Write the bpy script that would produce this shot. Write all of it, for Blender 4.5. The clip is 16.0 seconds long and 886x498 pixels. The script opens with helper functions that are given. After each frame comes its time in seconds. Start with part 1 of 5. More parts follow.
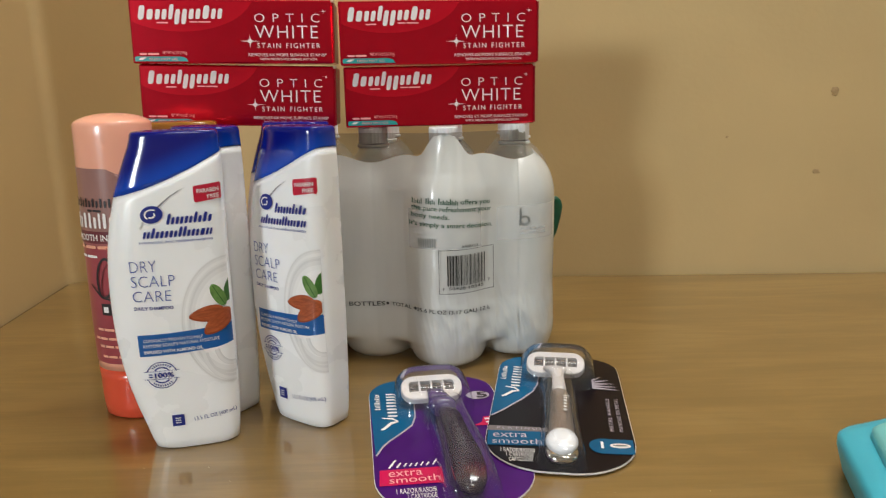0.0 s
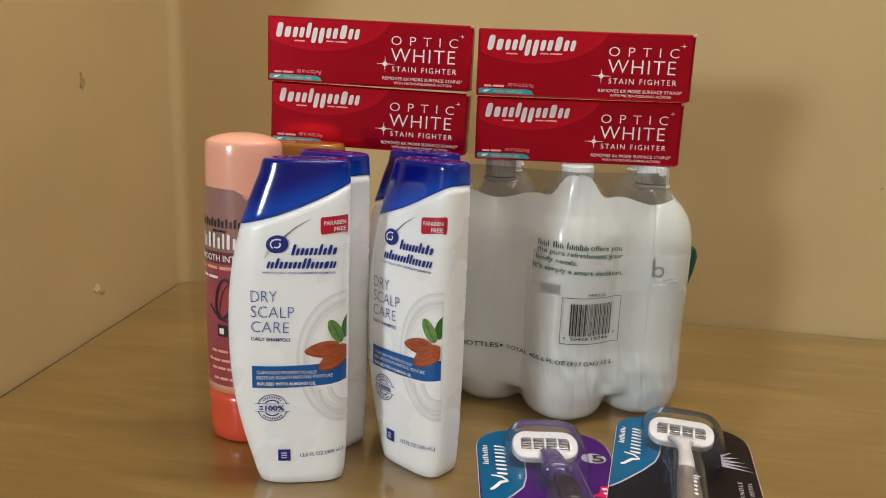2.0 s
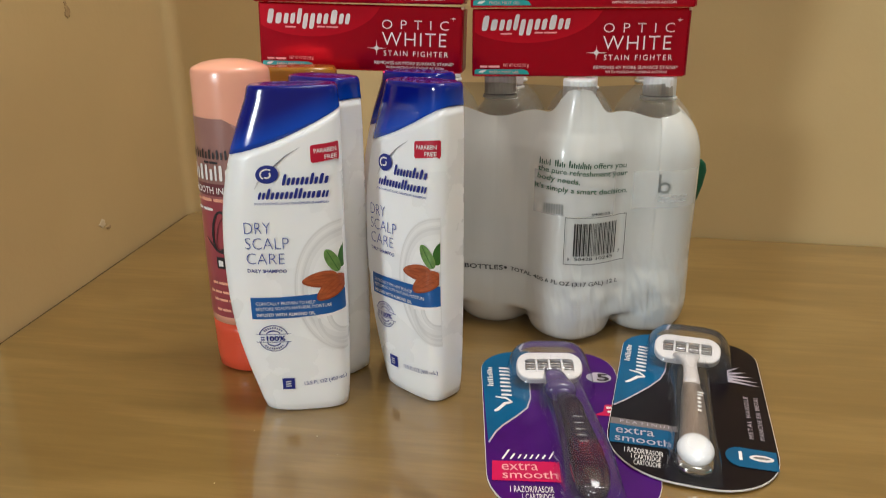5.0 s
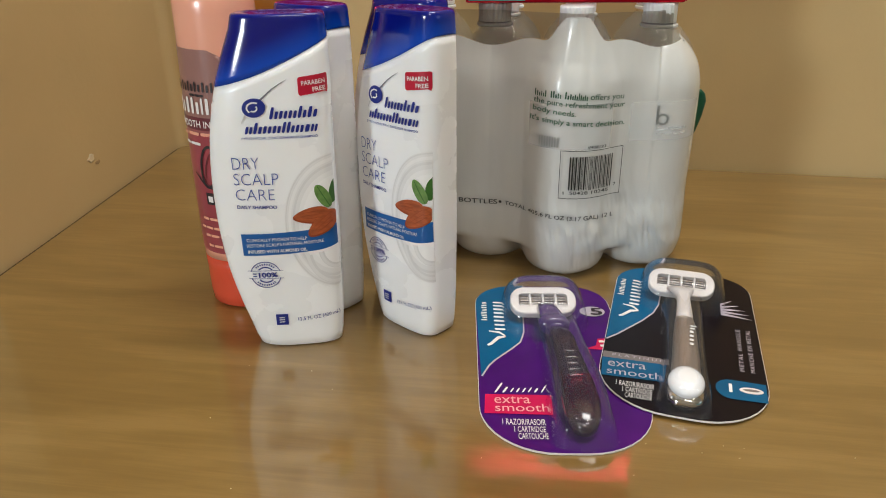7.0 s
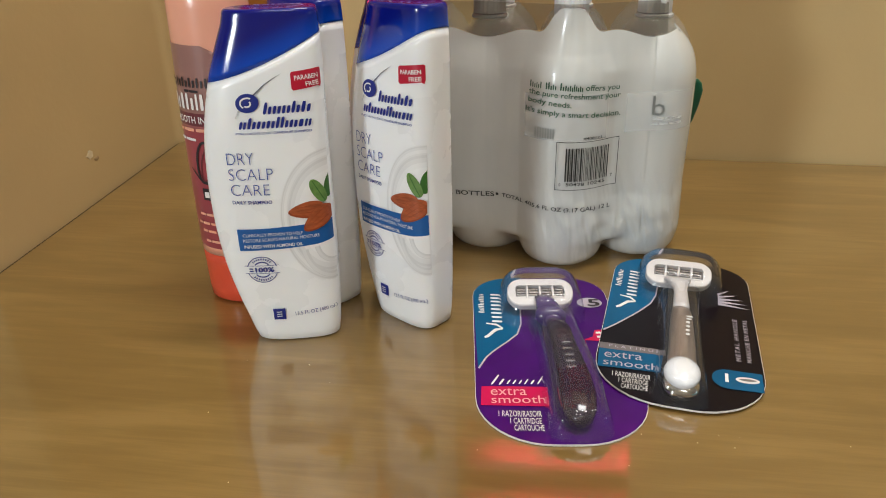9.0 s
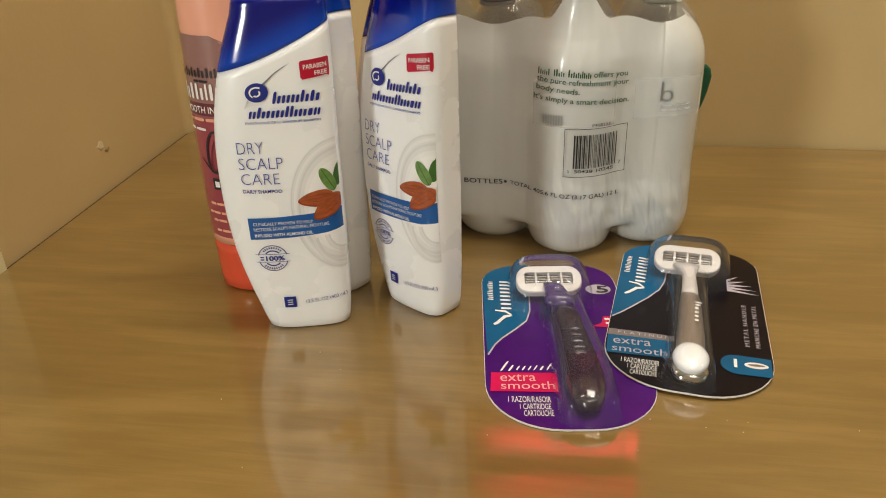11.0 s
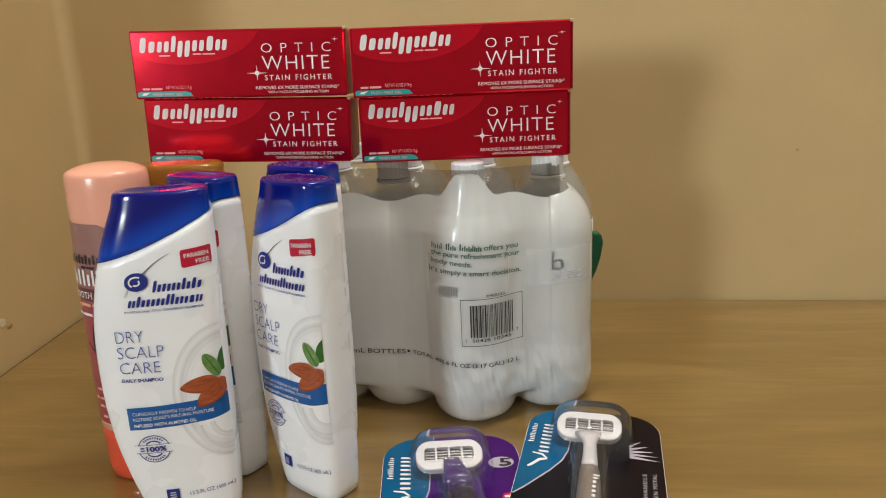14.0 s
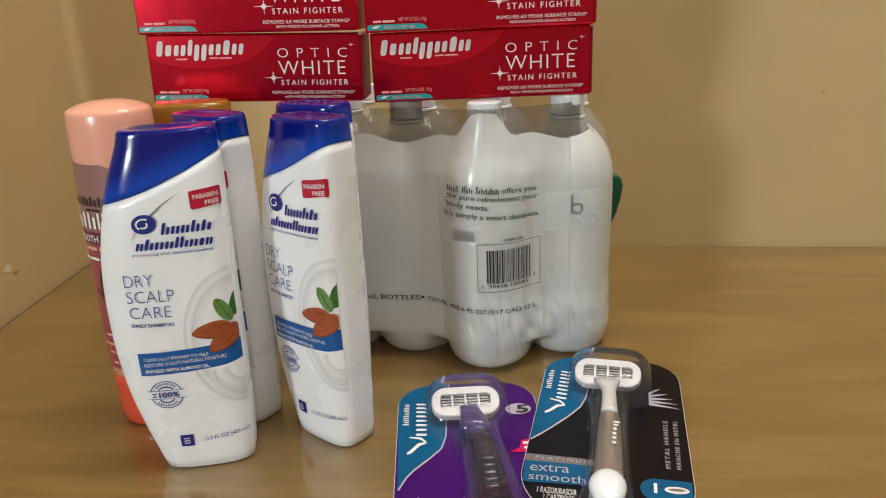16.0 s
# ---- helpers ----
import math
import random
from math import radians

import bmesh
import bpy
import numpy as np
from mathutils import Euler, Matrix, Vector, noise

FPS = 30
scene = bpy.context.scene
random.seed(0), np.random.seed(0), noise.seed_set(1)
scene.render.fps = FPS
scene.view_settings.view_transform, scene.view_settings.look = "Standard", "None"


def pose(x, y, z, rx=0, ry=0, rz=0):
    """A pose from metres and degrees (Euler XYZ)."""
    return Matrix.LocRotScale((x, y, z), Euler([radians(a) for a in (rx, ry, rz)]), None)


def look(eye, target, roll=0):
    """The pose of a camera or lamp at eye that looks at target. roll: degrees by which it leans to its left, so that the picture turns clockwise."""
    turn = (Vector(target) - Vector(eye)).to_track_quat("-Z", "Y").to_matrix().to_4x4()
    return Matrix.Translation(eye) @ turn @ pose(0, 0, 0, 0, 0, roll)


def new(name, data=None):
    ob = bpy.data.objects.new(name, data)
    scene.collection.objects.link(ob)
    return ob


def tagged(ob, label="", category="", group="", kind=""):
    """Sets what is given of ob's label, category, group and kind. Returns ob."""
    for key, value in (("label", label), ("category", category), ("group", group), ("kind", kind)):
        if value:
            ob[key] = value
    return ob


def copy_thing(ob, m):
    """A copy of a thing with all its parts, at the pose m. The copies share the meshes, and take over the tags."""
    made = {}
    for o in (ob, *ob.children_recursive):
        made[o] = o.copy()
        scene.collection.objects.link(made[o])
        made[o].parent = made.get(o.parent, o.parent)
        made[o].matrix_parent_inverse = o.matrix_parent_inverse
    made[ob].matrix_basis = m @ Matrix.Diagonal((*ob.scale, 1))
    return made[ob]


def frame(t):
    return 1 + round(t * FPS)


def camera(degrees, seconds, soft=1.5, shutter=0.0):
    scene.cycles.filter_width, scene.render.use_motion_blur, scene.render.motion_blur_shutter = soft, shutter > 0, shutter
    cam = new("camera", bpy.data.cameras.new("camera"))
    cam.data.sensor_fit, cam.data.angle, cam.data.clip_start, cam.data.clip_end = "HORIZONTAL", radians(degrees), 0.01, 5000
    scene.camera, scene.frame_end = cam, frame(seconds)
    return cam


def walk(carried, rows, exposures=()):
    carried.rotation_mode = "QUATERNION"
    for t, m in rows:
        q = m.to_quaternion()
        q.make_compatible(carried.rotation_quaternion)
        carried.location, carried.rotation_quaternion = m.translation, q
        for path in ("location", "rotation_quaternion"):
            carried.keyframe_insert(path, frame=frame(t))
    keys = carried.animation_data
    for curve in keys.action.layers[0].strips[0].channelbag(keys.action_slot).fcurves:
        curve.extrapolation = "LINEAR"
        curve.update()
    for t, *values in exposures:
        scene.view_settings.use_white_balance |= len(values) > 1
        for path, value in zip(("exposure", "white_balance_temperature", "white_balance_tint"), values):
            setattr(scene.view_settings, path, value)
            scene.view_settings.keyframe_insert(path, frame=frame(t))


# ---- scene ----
cam = camera(63.4, 16.0, soft=1.0, shutter=0.4)
PATH = [
    (0, (0.009, -0.002, 0.274), (0.008, 1.95, -0.163), -1.4),
    (0.5, (-0.007, 0.005, 0.288), (-0.062, 1.962, -0.122), -0.0),
    (1, (-0.024, 0.017, 0.294), (-0.175, 1.972, -0.099), 1.4),
    (1.5, (-0.026, 0.031, 0.297), (-0.231, 1.976, -0.122), 2.2),
    (2, (-0.025, 0.039, 0.297), (-0.271, 1.978, -0.126), 2.0),
    (2.5, (-0.018, 0.047, 0.294), (-0.271, 1.991, -0.103), 0.5),
    (3, (-0.012, 0.052, 0.293), (-0.218, 2.002, -0.104), -0.5),
    (3.5, (-0.006, 0.054, 0.296), (-0.204, 1.996, -0.14), -1.5),
    (4, (0.002, 0.046, 0.302), (-0.223, 1.979, -0.158), -2.1),
    (4.5, (-0.005, 0.051, 0.3), (-0.274, 1.958, -0.237), -1.2),
    (5, (-0.01, 0.054, 0.298), (-0.298, 1.927, -0.342), -0.4),
    (7.5, (-0.005, 0.062, 0.298), (-0.276, 1.862, -0.529), -0.7),
    (8, (0.0, 0.062, 0.3), (-0.274, 1.86, -0.532), -1.3),
    (8.5, (-0.001, 0.059, 0.301), (-0.283, 1.859, -0.525), -1.5),
    (9, (-0.001, 0.062, 0.299), (-0.285, 1.856, -0.538), -1.4),
    (9.5, (-0.003, 0.06, 0.299), (-0.289, 1.844, -0.56), -1.3),
    (12, (0.005, 0.058, 0.302), (-0.31, 1.834, -0.562), -2.8),
    (12.5, (0.019, 0.055, 0.311), (-0.266, 1.88, -0.456), -3.6),
    (13, (0.031, 0.052, 0.32), (-0.225, 1.944, -0.276), -2.9),
    (13.5, (0.039, 0.06, 0.324), (-0.183, 1.981, -0.187), -2.1),
    (14, (0.048, 0.073, 0.323), (-0.138, 2.0, -0.178), -2.6),
    (14.5, (0.041, 0.078, 0.318), (-0.118, 2.005, -0.194), -2.3),
    (15, (0.029, 0.085, 0.311), (-0.145, 2.002, -0.233), -1.5),
    (15.5, (0.027, 0.09, 0.311), (-0.171, 1.986, -0.294), -1.7),
    (16, (0.036, 0.089, 0.313), (-0.163, 1.976, -0.321), -2.7),
]
# the clip's white balance drifts warm for a while round the twelfth second
STOPS = -1.35
walk(cam, [(t, look(eye, target, roll)) for t, eye, target, roll in PATH],
     [(0, STOPS, 6500, 13), (9.0, STOPS, 6500, 13), (9.5, STOPS, 6900, 13), (11.8, STOPS, 7450, 13), (12.2, STOPS, 7450, 13), (12.5, STOPS, 6500, 13), (16, STOPS, 6500, 13)])

# ---------------------------------------------------------------- light
world = bpy.data.worlds.new("room_world")
scene.world = world
world.use_nodes = True
wn = world.node_tree.nodes
sky = wn.new("ShaderNodeTexSky")
sky.sky_type = "NISHITA"
sky.sun_disc = False
sky.sun_elevation, sky.sun_rotation = radians(35), radians(200)
world.node_tree.links.new(sky.outputs[0], wn["Background"].inputs[0])
wn["Background"].inputs[1].default_value = 0.1


def area_lamp(name, eye, target, sx, sy, watts, colour):
    data = bpy.data.lights.new(name, "AREA")
    data.shape, data.size, data.size_y = "RECTANGLE", sx, sy
    data.energy, data.color = watts, colour
    ob = new(name, data)
    ob.matrix_world = look(eye, target)
    return ob


KEY = (-1.45, -1.66, 0.62)
area_lamp("window_daylight", KEY, (0.05, 0.75, 0.2), 0.36, 0.36, 70.0, (0.86, 0.97, 1.0))
area_lamp("unseen_overhead_light", (0.45, -1.44, 2.20), (0.45, -1.439, 0.0), 0.90, 0.17, 37.0, (0.97, 1.0, 0.95))
# added fill from overhead, there to brighten the side wall
area_lamp("unseen_overhead_light", (0.50, 0.58, 2.20), (0.50, 0.581, 0.0), 1.15, 0.60, 88.0, (0.97, 1.0, 0.96))
# weak fill from the right, set in an added, unseen window
area_lamp("side_fill_light", (4.86, -0.35, 1.05), (-0.5, 0.75, 0.1), 1.9, 1.1, 15.0, (0.84, 0.95, 1.0))


# ---------------------------------------------------------------- materials
def srgb(r, g, b):
    return tuple((c / 255 / 12.92) if c <= 10 else ((c / 255 + 0.055) / 1.055) ** 2.4 for c in (r, g, b)) + (1,)


def material(name, colour, rough=0.5, metal=0.0, vary=0.08, scale=30.0, bump=0.0, bump_scale=200.0, coat=0.0,
             alpha=1.0, stretch=(1, 1, 1), sub=0.0, ior=1.5, rough_vary=0.0, spec=0.5):
    m = bpy.data.materials.new(name)
    m.use_nodes = True
    nt = m.node_tree
    p = nt.nodes["Principled BSDF"]
    p.inputs["Roughness"].default_value = rough
    p.inputs["Metallic"].default_value = metal
    p.inputs["Coat Weight"].default_value = coat
    p.inputs["Coat Roughness"].default_value = 0.06
    p.inputs["Alpha"].default_value = alpha
    p.inputs["IOR"].default_value = ior
    p.inputs["Specular IOR Level"].default_value = spec
    if sub:
        p.inputs["Subsurface Weight"].default_value = sub
        p.inputs["Subsurface Radius"].default_value = (0.01, 0.008, 0.006)
        p.inputs["Subsurface Scale"].default_value = 0.6
    tc = nt.nodes.new("ShaderNodeTexCoord")
    mp = nt.nodes.new("ShaderNodeMapping")
    mp.inputs["Scale"].default_value = stretch
    nt.links.new(tc.outputs["Object"], mp.inputs["Vector"])
    n = nt.nodes.new("ShaderNodeTexNoise")
    n.inputs["Scale"].default_value = scale
    n.inputs["Detail"].default_value = 5
    nt.links.new(mp.outputs[0], n.inputs["Vector"])
    ramp = nt.nodes.new("ShaderNodeValToRGB")
    ramp.color_ramp.elements[0].position, ramp.color_ramp.elements[1].position = 0.3, 0.7
    ramp.color_ramp.elements[0].color = tuple(c * (1 - vary) for c in colour[:3]) + (1,)
    ramp.color_ramp.elements[1].color = tuple(min(1, c * (1 + vary)) for c in colour[:3]) + (1,)
    nt.links.new(n.outputs["Fac"], ramp.inputs["Fac"])
    nt.links.new(ramp.outputs["Color"], p.inputs["Base Color"])
    if rough_vary:
        mr = nt.nodes.new("ShaderNodeMapRange")
        mr.inputs["To Min"].default_value, mr.inputs["To Max"].default_value = max(0.02, rough - rough_vary), rough + rough_vary
        nt.links.new(n.outputs["Fac"], mr.inputs["Value"])
        nt.links.new(mr.outputs[0], p.inputs["Roughness"])
    if bump:
        b = nt.nodes.new("ShaderNodeBump")
        b.inputs["Strength"].default_value = bump
        b.inputs["Distance"].default_value = 0.001
        n2 = nt.nodes.new("ShaderNodeTexNoise")
        n2.inputs["Scale"].default_value = bump_scale
        n2.inputs["Detail"].default_value = 4
        nt.links.new(mp.outputs[0], n2.inputs["Vector"])
        nt.links.new(n2.outputs["Fac"], b.inputs["Height"])
        nt.links.new(b.outputs[0], p.inputs["Normal"])
    return m


def wood_material():
    m = bpy.data.materials.new("varnished_wood")
    m.use_nodes = True
    nt = m.node_tree
    N, K = nt.nodes.new, nt.links.new
    p = nt.nodes["Principled BSDF"]
    tc = N("ShaderNodeTexCoord")

    def noise_layer(sx, sy, scale, detail, distort=0.0):
        mp = N("ShaderNodeMapping")
        mp.inputs["Scale"].default_value = (sx, sy, 1)
        K(tc.outputs["Object"], mp.inputs["Vector"])
        n = N("ShaderNodeTexNoise")
        n.inputs["Scale"].default_value, n.inputs["Detail"].default_value = scale, detail
        n.inputs["Distortion"].default_value = distort
        K(mp.outputs[0], n.inputs["Vector"])
        return n.outputs["Fac"]

    broad = noise_layer(1.3, 5.0, 3.0, 5, 1.2)
    grain = noise_layer(1.6, 22.0, 6.0, 6, 0.8)
    fine = noise_layer(4.0, 160.0, 6.0, 3)
    mix = N("ShaderNodeMath"); mix.operation = "MULTIPLY_ADD"
    K(grain, mix.inputs[0]); mix.inputs[1].default_value = 0.42; K(broad, mix.inputs[2])
    mix2 = N("ShaderNodeMath"); mix2.operation = "MULTIPLY_ADD"
    K(fine, mix2.inputs[0]); mix2.inputs[1].default_value = 0.22; K(mix.outputs[0], mix2.inputs[2])
    ramp = N("ShaderNodeValToRGB")
    e = ramp.color_ramp.elements
    e[0].position, e[0].color = 0.47, srgb(112, 84, 38)
    e[1].position, e[1].color = 1.07, srgb(140, 110, 59)
    mid = e.new(0.79); mid.color = srgb(126, 97, 48)
    K(mix2.outputs[0], ramp.inputs["Fac"])
    K(ramp.outputs[0], p.inputs["Base Color"])
    p.inputs["Roughness"].default_value = 0.30
    p.inputs["Coat Weight"].default_value = 1.0
    p.inputs["Coat IOR"].default_value = 1.7
    smear = noise_layer(1.0, 1.6, 7.0, 4)
    mr = N("ShaderNodeMapRange")
    mr.inputs["From Min"].default_value, mr.inputs["From Max"].default_value = 0.35, 0.7
    mr.inputs["To Min"].default_value, mr.inputs["To Max"].default_value = 0.05, 0.10
    K(smear, mr.inputs["Value"])
    K(mr.outputs[0], p.inputs["Coat Roughness"])
    b = N("ShaderNodeBump")
    b.inputs["Strength"].default_value, b.inputs["Distance"].default_value = 0.05, 0.001
    K(grain, b.inputs["Height"])
    K(b.outputs[0], p.inputs["Coat Normal"])
    return m


def gloss_film(name, tint, rough=0.05, ior=1.45, gain=1.0, haze_part=0.035):
    """Clear plastic sheet: see-through, with a gloss that rises at grazing angles."""
    m = bpy.data.materials.new(name)
    m.use_nodes = True
    nt = m.node_tree
    nt.nodes.remove(nt.nodes["Principled BSDF"])
    out = nt.nodes["Material Output"]
    t = nt.nodes.new("ShaderNodeBsdfTransparent")
    t.inputs[0].default_value = tint
    g = nt.nodes.new("ShaderNodeBsdfGlossy")
    g.inputs["Roughness"].default_value = rough
    f = nt.nodes.new("ShaderNodeLayerWeight")
    f.inputs["Blend"].default_value = ior - 1.25
    b = nt.nodes.new("ShaderNodeBump")
    b.inputs["Strength"].default_value, b.inputs["Distance"].default_value = 0.12, 0.0010
    n = nt.nodes.new("ShaderNodeTexNoise")
    n.inputs["Scale"].default_value = 45
    tc = nt.nodes.new("ShaderNodeTexCoord")
    nt.links.new(tc.outputs["Object"], n.inputs["Vector"])
    nt.links.new(n.outputs["Fac"], b.inputs["Height"])
    nt.links.new(b.outputs[0], g.inputs["Normal"])
    haze = nt.nodes.new("ShaderNodeBsdfDiffuse")
    haze.inputs[0].default_value = (0.8, 0.8, 0.82, 1)
    veil = nt.nodes.new("ShaderNodeMixShader")
    veil.inputs[0].default_value = haze_part
    nt.links.new(t.outputs[0], veil.inputs[1])
    nt.links.new(haze.outputs[0], veil.inputs[2])
    k = nt.nodes.new("ShaderNodeMath")
    k.operation = "MULTIPLY"
    k.use_clamp = True
    k.inputs[1].default_value = gain
    mix = nt.nodes.new("ShaderNodeMixShader")
    nt.links.new(f.outputs["Fresnel"], k.inputs[0])
    nt.links.new(k.outputs[0], mix.inputs[0])
    nt.links.new(veil.outputs[0], mix.inputs[1])
    nt.links.new(g.outputs[0], mix.inputs[2])
    nt.links.new(mix.outputs[0], out.inputs[0])
    return m


WOOD = wood_material()
WALL = material("beige_wall_paint", srgb(196, 169, 120), 0.75, vary=0.05, scale=5, bump=0.25, bump_scale=120, rough_vary=0.1)
ROOMPAINT = material("room_paint", srgb(178, 170, 154), 0.75, vary=0.03, scale=4, bump=0.1)
CEIL = material("ceiling_paint", srgb(236, 232, 224), 0.8, vary=0.03, scale=4, bump=0.1)
FLOORM = material("floor_tile", srgb(122, 111, 96), 0.4, vary=0.12, scale=6, bump=0.1)
CHIP = material("bare_plaster_chip", srgb(212, 196, 160), 0.8, vary=0.1, scale=300)
STAIN = material("dark_wall_stain", srgb(168, 140, 98), 0.8, vary=0.2, scale=300)
GAP = material("dark_joint", srgb(62, 46, 26), 0.8, vary=0.15, scale=60)
RED = material("red_foil_carton", srgb(212, 10, 44), 0.13, metal=0.7, vary=0.05, scale=50, bump=0.04, bump_scale=60, coat=0.2, rough_vary=0.04)
RED2 = material("bright_red_print", srgb(234, 18, 50), 0.13, metal=0.6, vary=0.04, scale=50, coat=0.2)
RED3 = material("dark_red_carton_end", srgb(150, 16, 30), 0.4, metal=0.2, vary=0.1, scale=60, coat=0.2)
CARDBOARD = material("worn_carton_edge", srgb(205, 180, 150), 0.7, vary=0.2, scale=400)
WHITEINK = material("white_ink", srgb(238, 234, 232), 0.45, vary=0.02, scale=80)
PINKINK = material("pale_pink_ink", srgb(240, 170, 170), 0.5, vary=0.05, scale=80)
TEAL = material("teal_ink", srgb(20, 160, 160), 0.35, vary=0.05, scale=80)
BOTTLEW = material("white_bottle_plastic", srgb(246, 246, 247), 0.28, vary=0.02, scale=25, bump=0.04, bump_scale=300, sub=0.12, rough_vary=0.05)
CAPB = material("glossy_blue_cap", srgb(8, 40, 160), 0.14, vary=0.0, scale=20, coat=0.2)


def two_tone_cap(m):
    """Navy at the cap's top, fading into a lighter blue along the slanted rim."""
    nt = m.node_tree
    N, K = nt.nodes.new, nt.links.new
    tc, sp = N("ShaderNodeTexCoord"), N("ShaderNodeSeparateXYZ")
    K(tc.outputs["Object"], sp.inputs[0])
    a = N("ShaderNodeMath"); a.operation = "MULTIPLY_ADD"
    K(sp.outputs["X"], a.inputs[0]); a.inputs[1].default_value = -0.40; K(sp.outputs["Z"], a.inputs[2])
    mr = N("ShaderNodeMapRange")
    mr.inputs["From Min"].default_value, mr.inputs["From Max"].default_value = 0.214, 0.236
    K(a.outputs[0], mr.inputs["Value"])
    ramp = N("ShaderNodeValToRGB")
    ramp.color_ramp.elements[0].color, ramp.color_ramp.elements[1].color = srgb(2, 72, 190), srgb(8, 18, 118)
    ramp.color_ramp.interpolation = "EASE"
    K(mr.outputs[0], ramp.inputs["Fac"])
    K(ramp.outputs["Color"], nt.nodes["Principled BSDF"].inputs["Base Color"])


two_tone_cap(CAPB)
NAVY = material("navy_ink", srgb(22, 40, 130), 0.4, vary=0.05, scale=80)
BLUEINK = material("thin_blue_ink", srgb(40, 66, 150), 0.4, vary=0.05, scale=80)
BANDB = material("blue_band_ink", srgb(8, 88, 158), 0.35, vary=0.06, scale=60)
TAGR = material("crimson_tag_ink", srgb(190, 20, 52), 0.35, vary=0.05, scale=60)
GREYINK = material("grey_hair_ink", srgb(120, 120, 130), 0.45, vary=0.1, scale=80)
BOWL1 = material("pale_grey_bowl_ink", srgb(218, 217, 218), 0.4, vary=0.05, scale=40)
BOWLS = [material("bowl_ink", srgb(g, g - 1, g - 1), 0.35, vary=0.015, scale=40) for g in (240, 231, 221, 234, 245)]
ALMOND = material("almond_brown_ink", srgb(170, 84, 46), 0.4, vary=0.32, scale=260, stretch=(0.5, 1, 1.6))
ALMOND2 = material("almond_dark_ink", srgb(150, 66, 30), 0.4, vary=0.2, scale=200)
LEAFM = material("leaf_green_ink", srgb(104, 142, 74), 0.4, vary=0.3, scale=220)
LEAFD = material("leaf_vein_ink", srgb(54, 104, 40), 0.4, vary=0.1, scale=220)
PEACH = material("peach_plastic", srgb(244, 174, 148), 0.25, vary=0.03, scale=20, sub=0.12, coat=0.2)
CORAL = material("coral_plastic", srgb(222, 84, 58), 0.22, vary=0.06, scale=20, sub=0.15, coat=0.3)
MAUVE = material("mauve_label", srgb(156, 112, 104), 0.3, vary=0.05, scale=40, coat=0.3)
ROSE = material("rose_label", srgb(160, 70, 78), 0.28, vary=0.10, scale=16, coat=0.3)
ROSEMID = material("rose_brown_label", srgb(160, 92, 92), 0.28, vary=0.06, scale=30, coat=0.3)
ROSEDARK = material("dark_rose_ink", srgb(112, 50, 58), 0.3, vary=0.06, scale=40, coat=0.3)
DARKINK = material("black_ink", srgb(44, 36, 40), 0.45, vary=0.1, scale=80)
AMBER = material("amber_plastic", srgb(170, 112, 40), 0.15, vary=0.08, scale=20, coat=0.4, alpha=0.85)
FILM = material("milky_shrink_film", srgb(216, 216, 212), 0.26, vary=0.04, scale=25, bump=0.12, bump_scale=120, alpha=0.93, stretch=(1.6, 1.6, 0.4), coat=0.5)
# the grey tint stands in for the shade under the cartons
SHADEDFILM = gloss_film("shaded_clear_film", (0.60, 0.585, 0.55, 1), 0.14, 1.4)
LABELSOFT = material("label_seen_through_film", srgb(244, 244, 242), 0.2, vary=0.02, scale=25, bump=0.12, bump_scale=80, alpha=0.34, stretch=(1.6, 1.6, 0.5))
PET = material("cloudy_bottle_plastic", srgb(196, 200, 198), 0.10, vary=0.03, scale=25, alpha=0.20, coat=0.6)
BLABEL = material("white_bottle_label", srgb(240, 240, 238), 0.4, vary=0.02, scale=40)
CAPW = material("white_bottle_cap", srgb(240, 240, 240), 0.35, vary=0.02, scale=40, sub=0.1)
FILMGREEN = material("dark_green_ink", srgb(24, 74, 48), 0.4, vary=0.1, scale=80)
FILMBLACK = material("film_black_ink", srgb(36, 38, 36), 0.4, vary=0.1, scale=80)
FILMGREY = material("film_grey_ink", srgb(128, 130, 128), 0.4, vary=0.1, scale=80)
GREENP = material("green_plastic_tag", srgb(14, 84, 56), 0.35, vary=0.1, scale=60, bump=0.1)
PURPLE = material("purple_card_print", srgb(68, 9, 102), 0.3, vary=0.16, scale=26, coat=0.0, spec=0.2)
CARDBLUE = material("blue_card_print", srgb(4, 88, 130), 0.3, vary=0.08, scale=26, coat=0.0, spec=0.2)
CARDPINK = material("pink_card_print", srgb(206, 22, 82), 0.3, vary=0.05, scale=26, coat=0.0, spec=0.2)
CARDDARK = material("black_purple_card_print", srgb(15, 8, 17), 0.3, vary=0.2, scale=22, coat=0.0, spec=0.2)
CARDSILVER = material("grey_card_print", srgb(122, 112, 112), 0.3, vary=0.06, scale=60, coat=0.3)
CARDEDGE = material("white_card_edge", srgb(232, 226, 224), 0.6, vary=0.04, scale=90)
LILAC = material("pale_lilac_ink", srgb(186, 176, 188), 0.4, vary=0.05, scale=60)
BLISTER = gloss_film("clear_blister", (0.98, 0.98, 0.98, 1), 0.09, 1.5, 1.4, 0.03)
RAZORW = material("white_razor_plastic", srgb(212, 205, 203), 0.3, vary=0.02, scale=60, sub=0.1)
BUTTONW = material("glossy_white_button", srgb(240, 240, 243), 0.12, vary=0.01, scale=60, coat=0.4)
BLADE = material("steel_blade", srgb(112, 108, 106), 0.25, metal=0.9, vary=0.15, scale=300)
SLOT = material("dark_slot", srgb(112, 100, 98), 0.5, vary=0.2, scale=200)
GRIP1 = material("dark_plum_grip", srgb(34, 10, 32), 0.16, vary=0.08, scale=30, coat=0.6)
GRIPLILAC = material("lilac_neck_plastic", srgb(72, 44, 104), 0.2, vary=0.08, scale=60, coat=0.4)
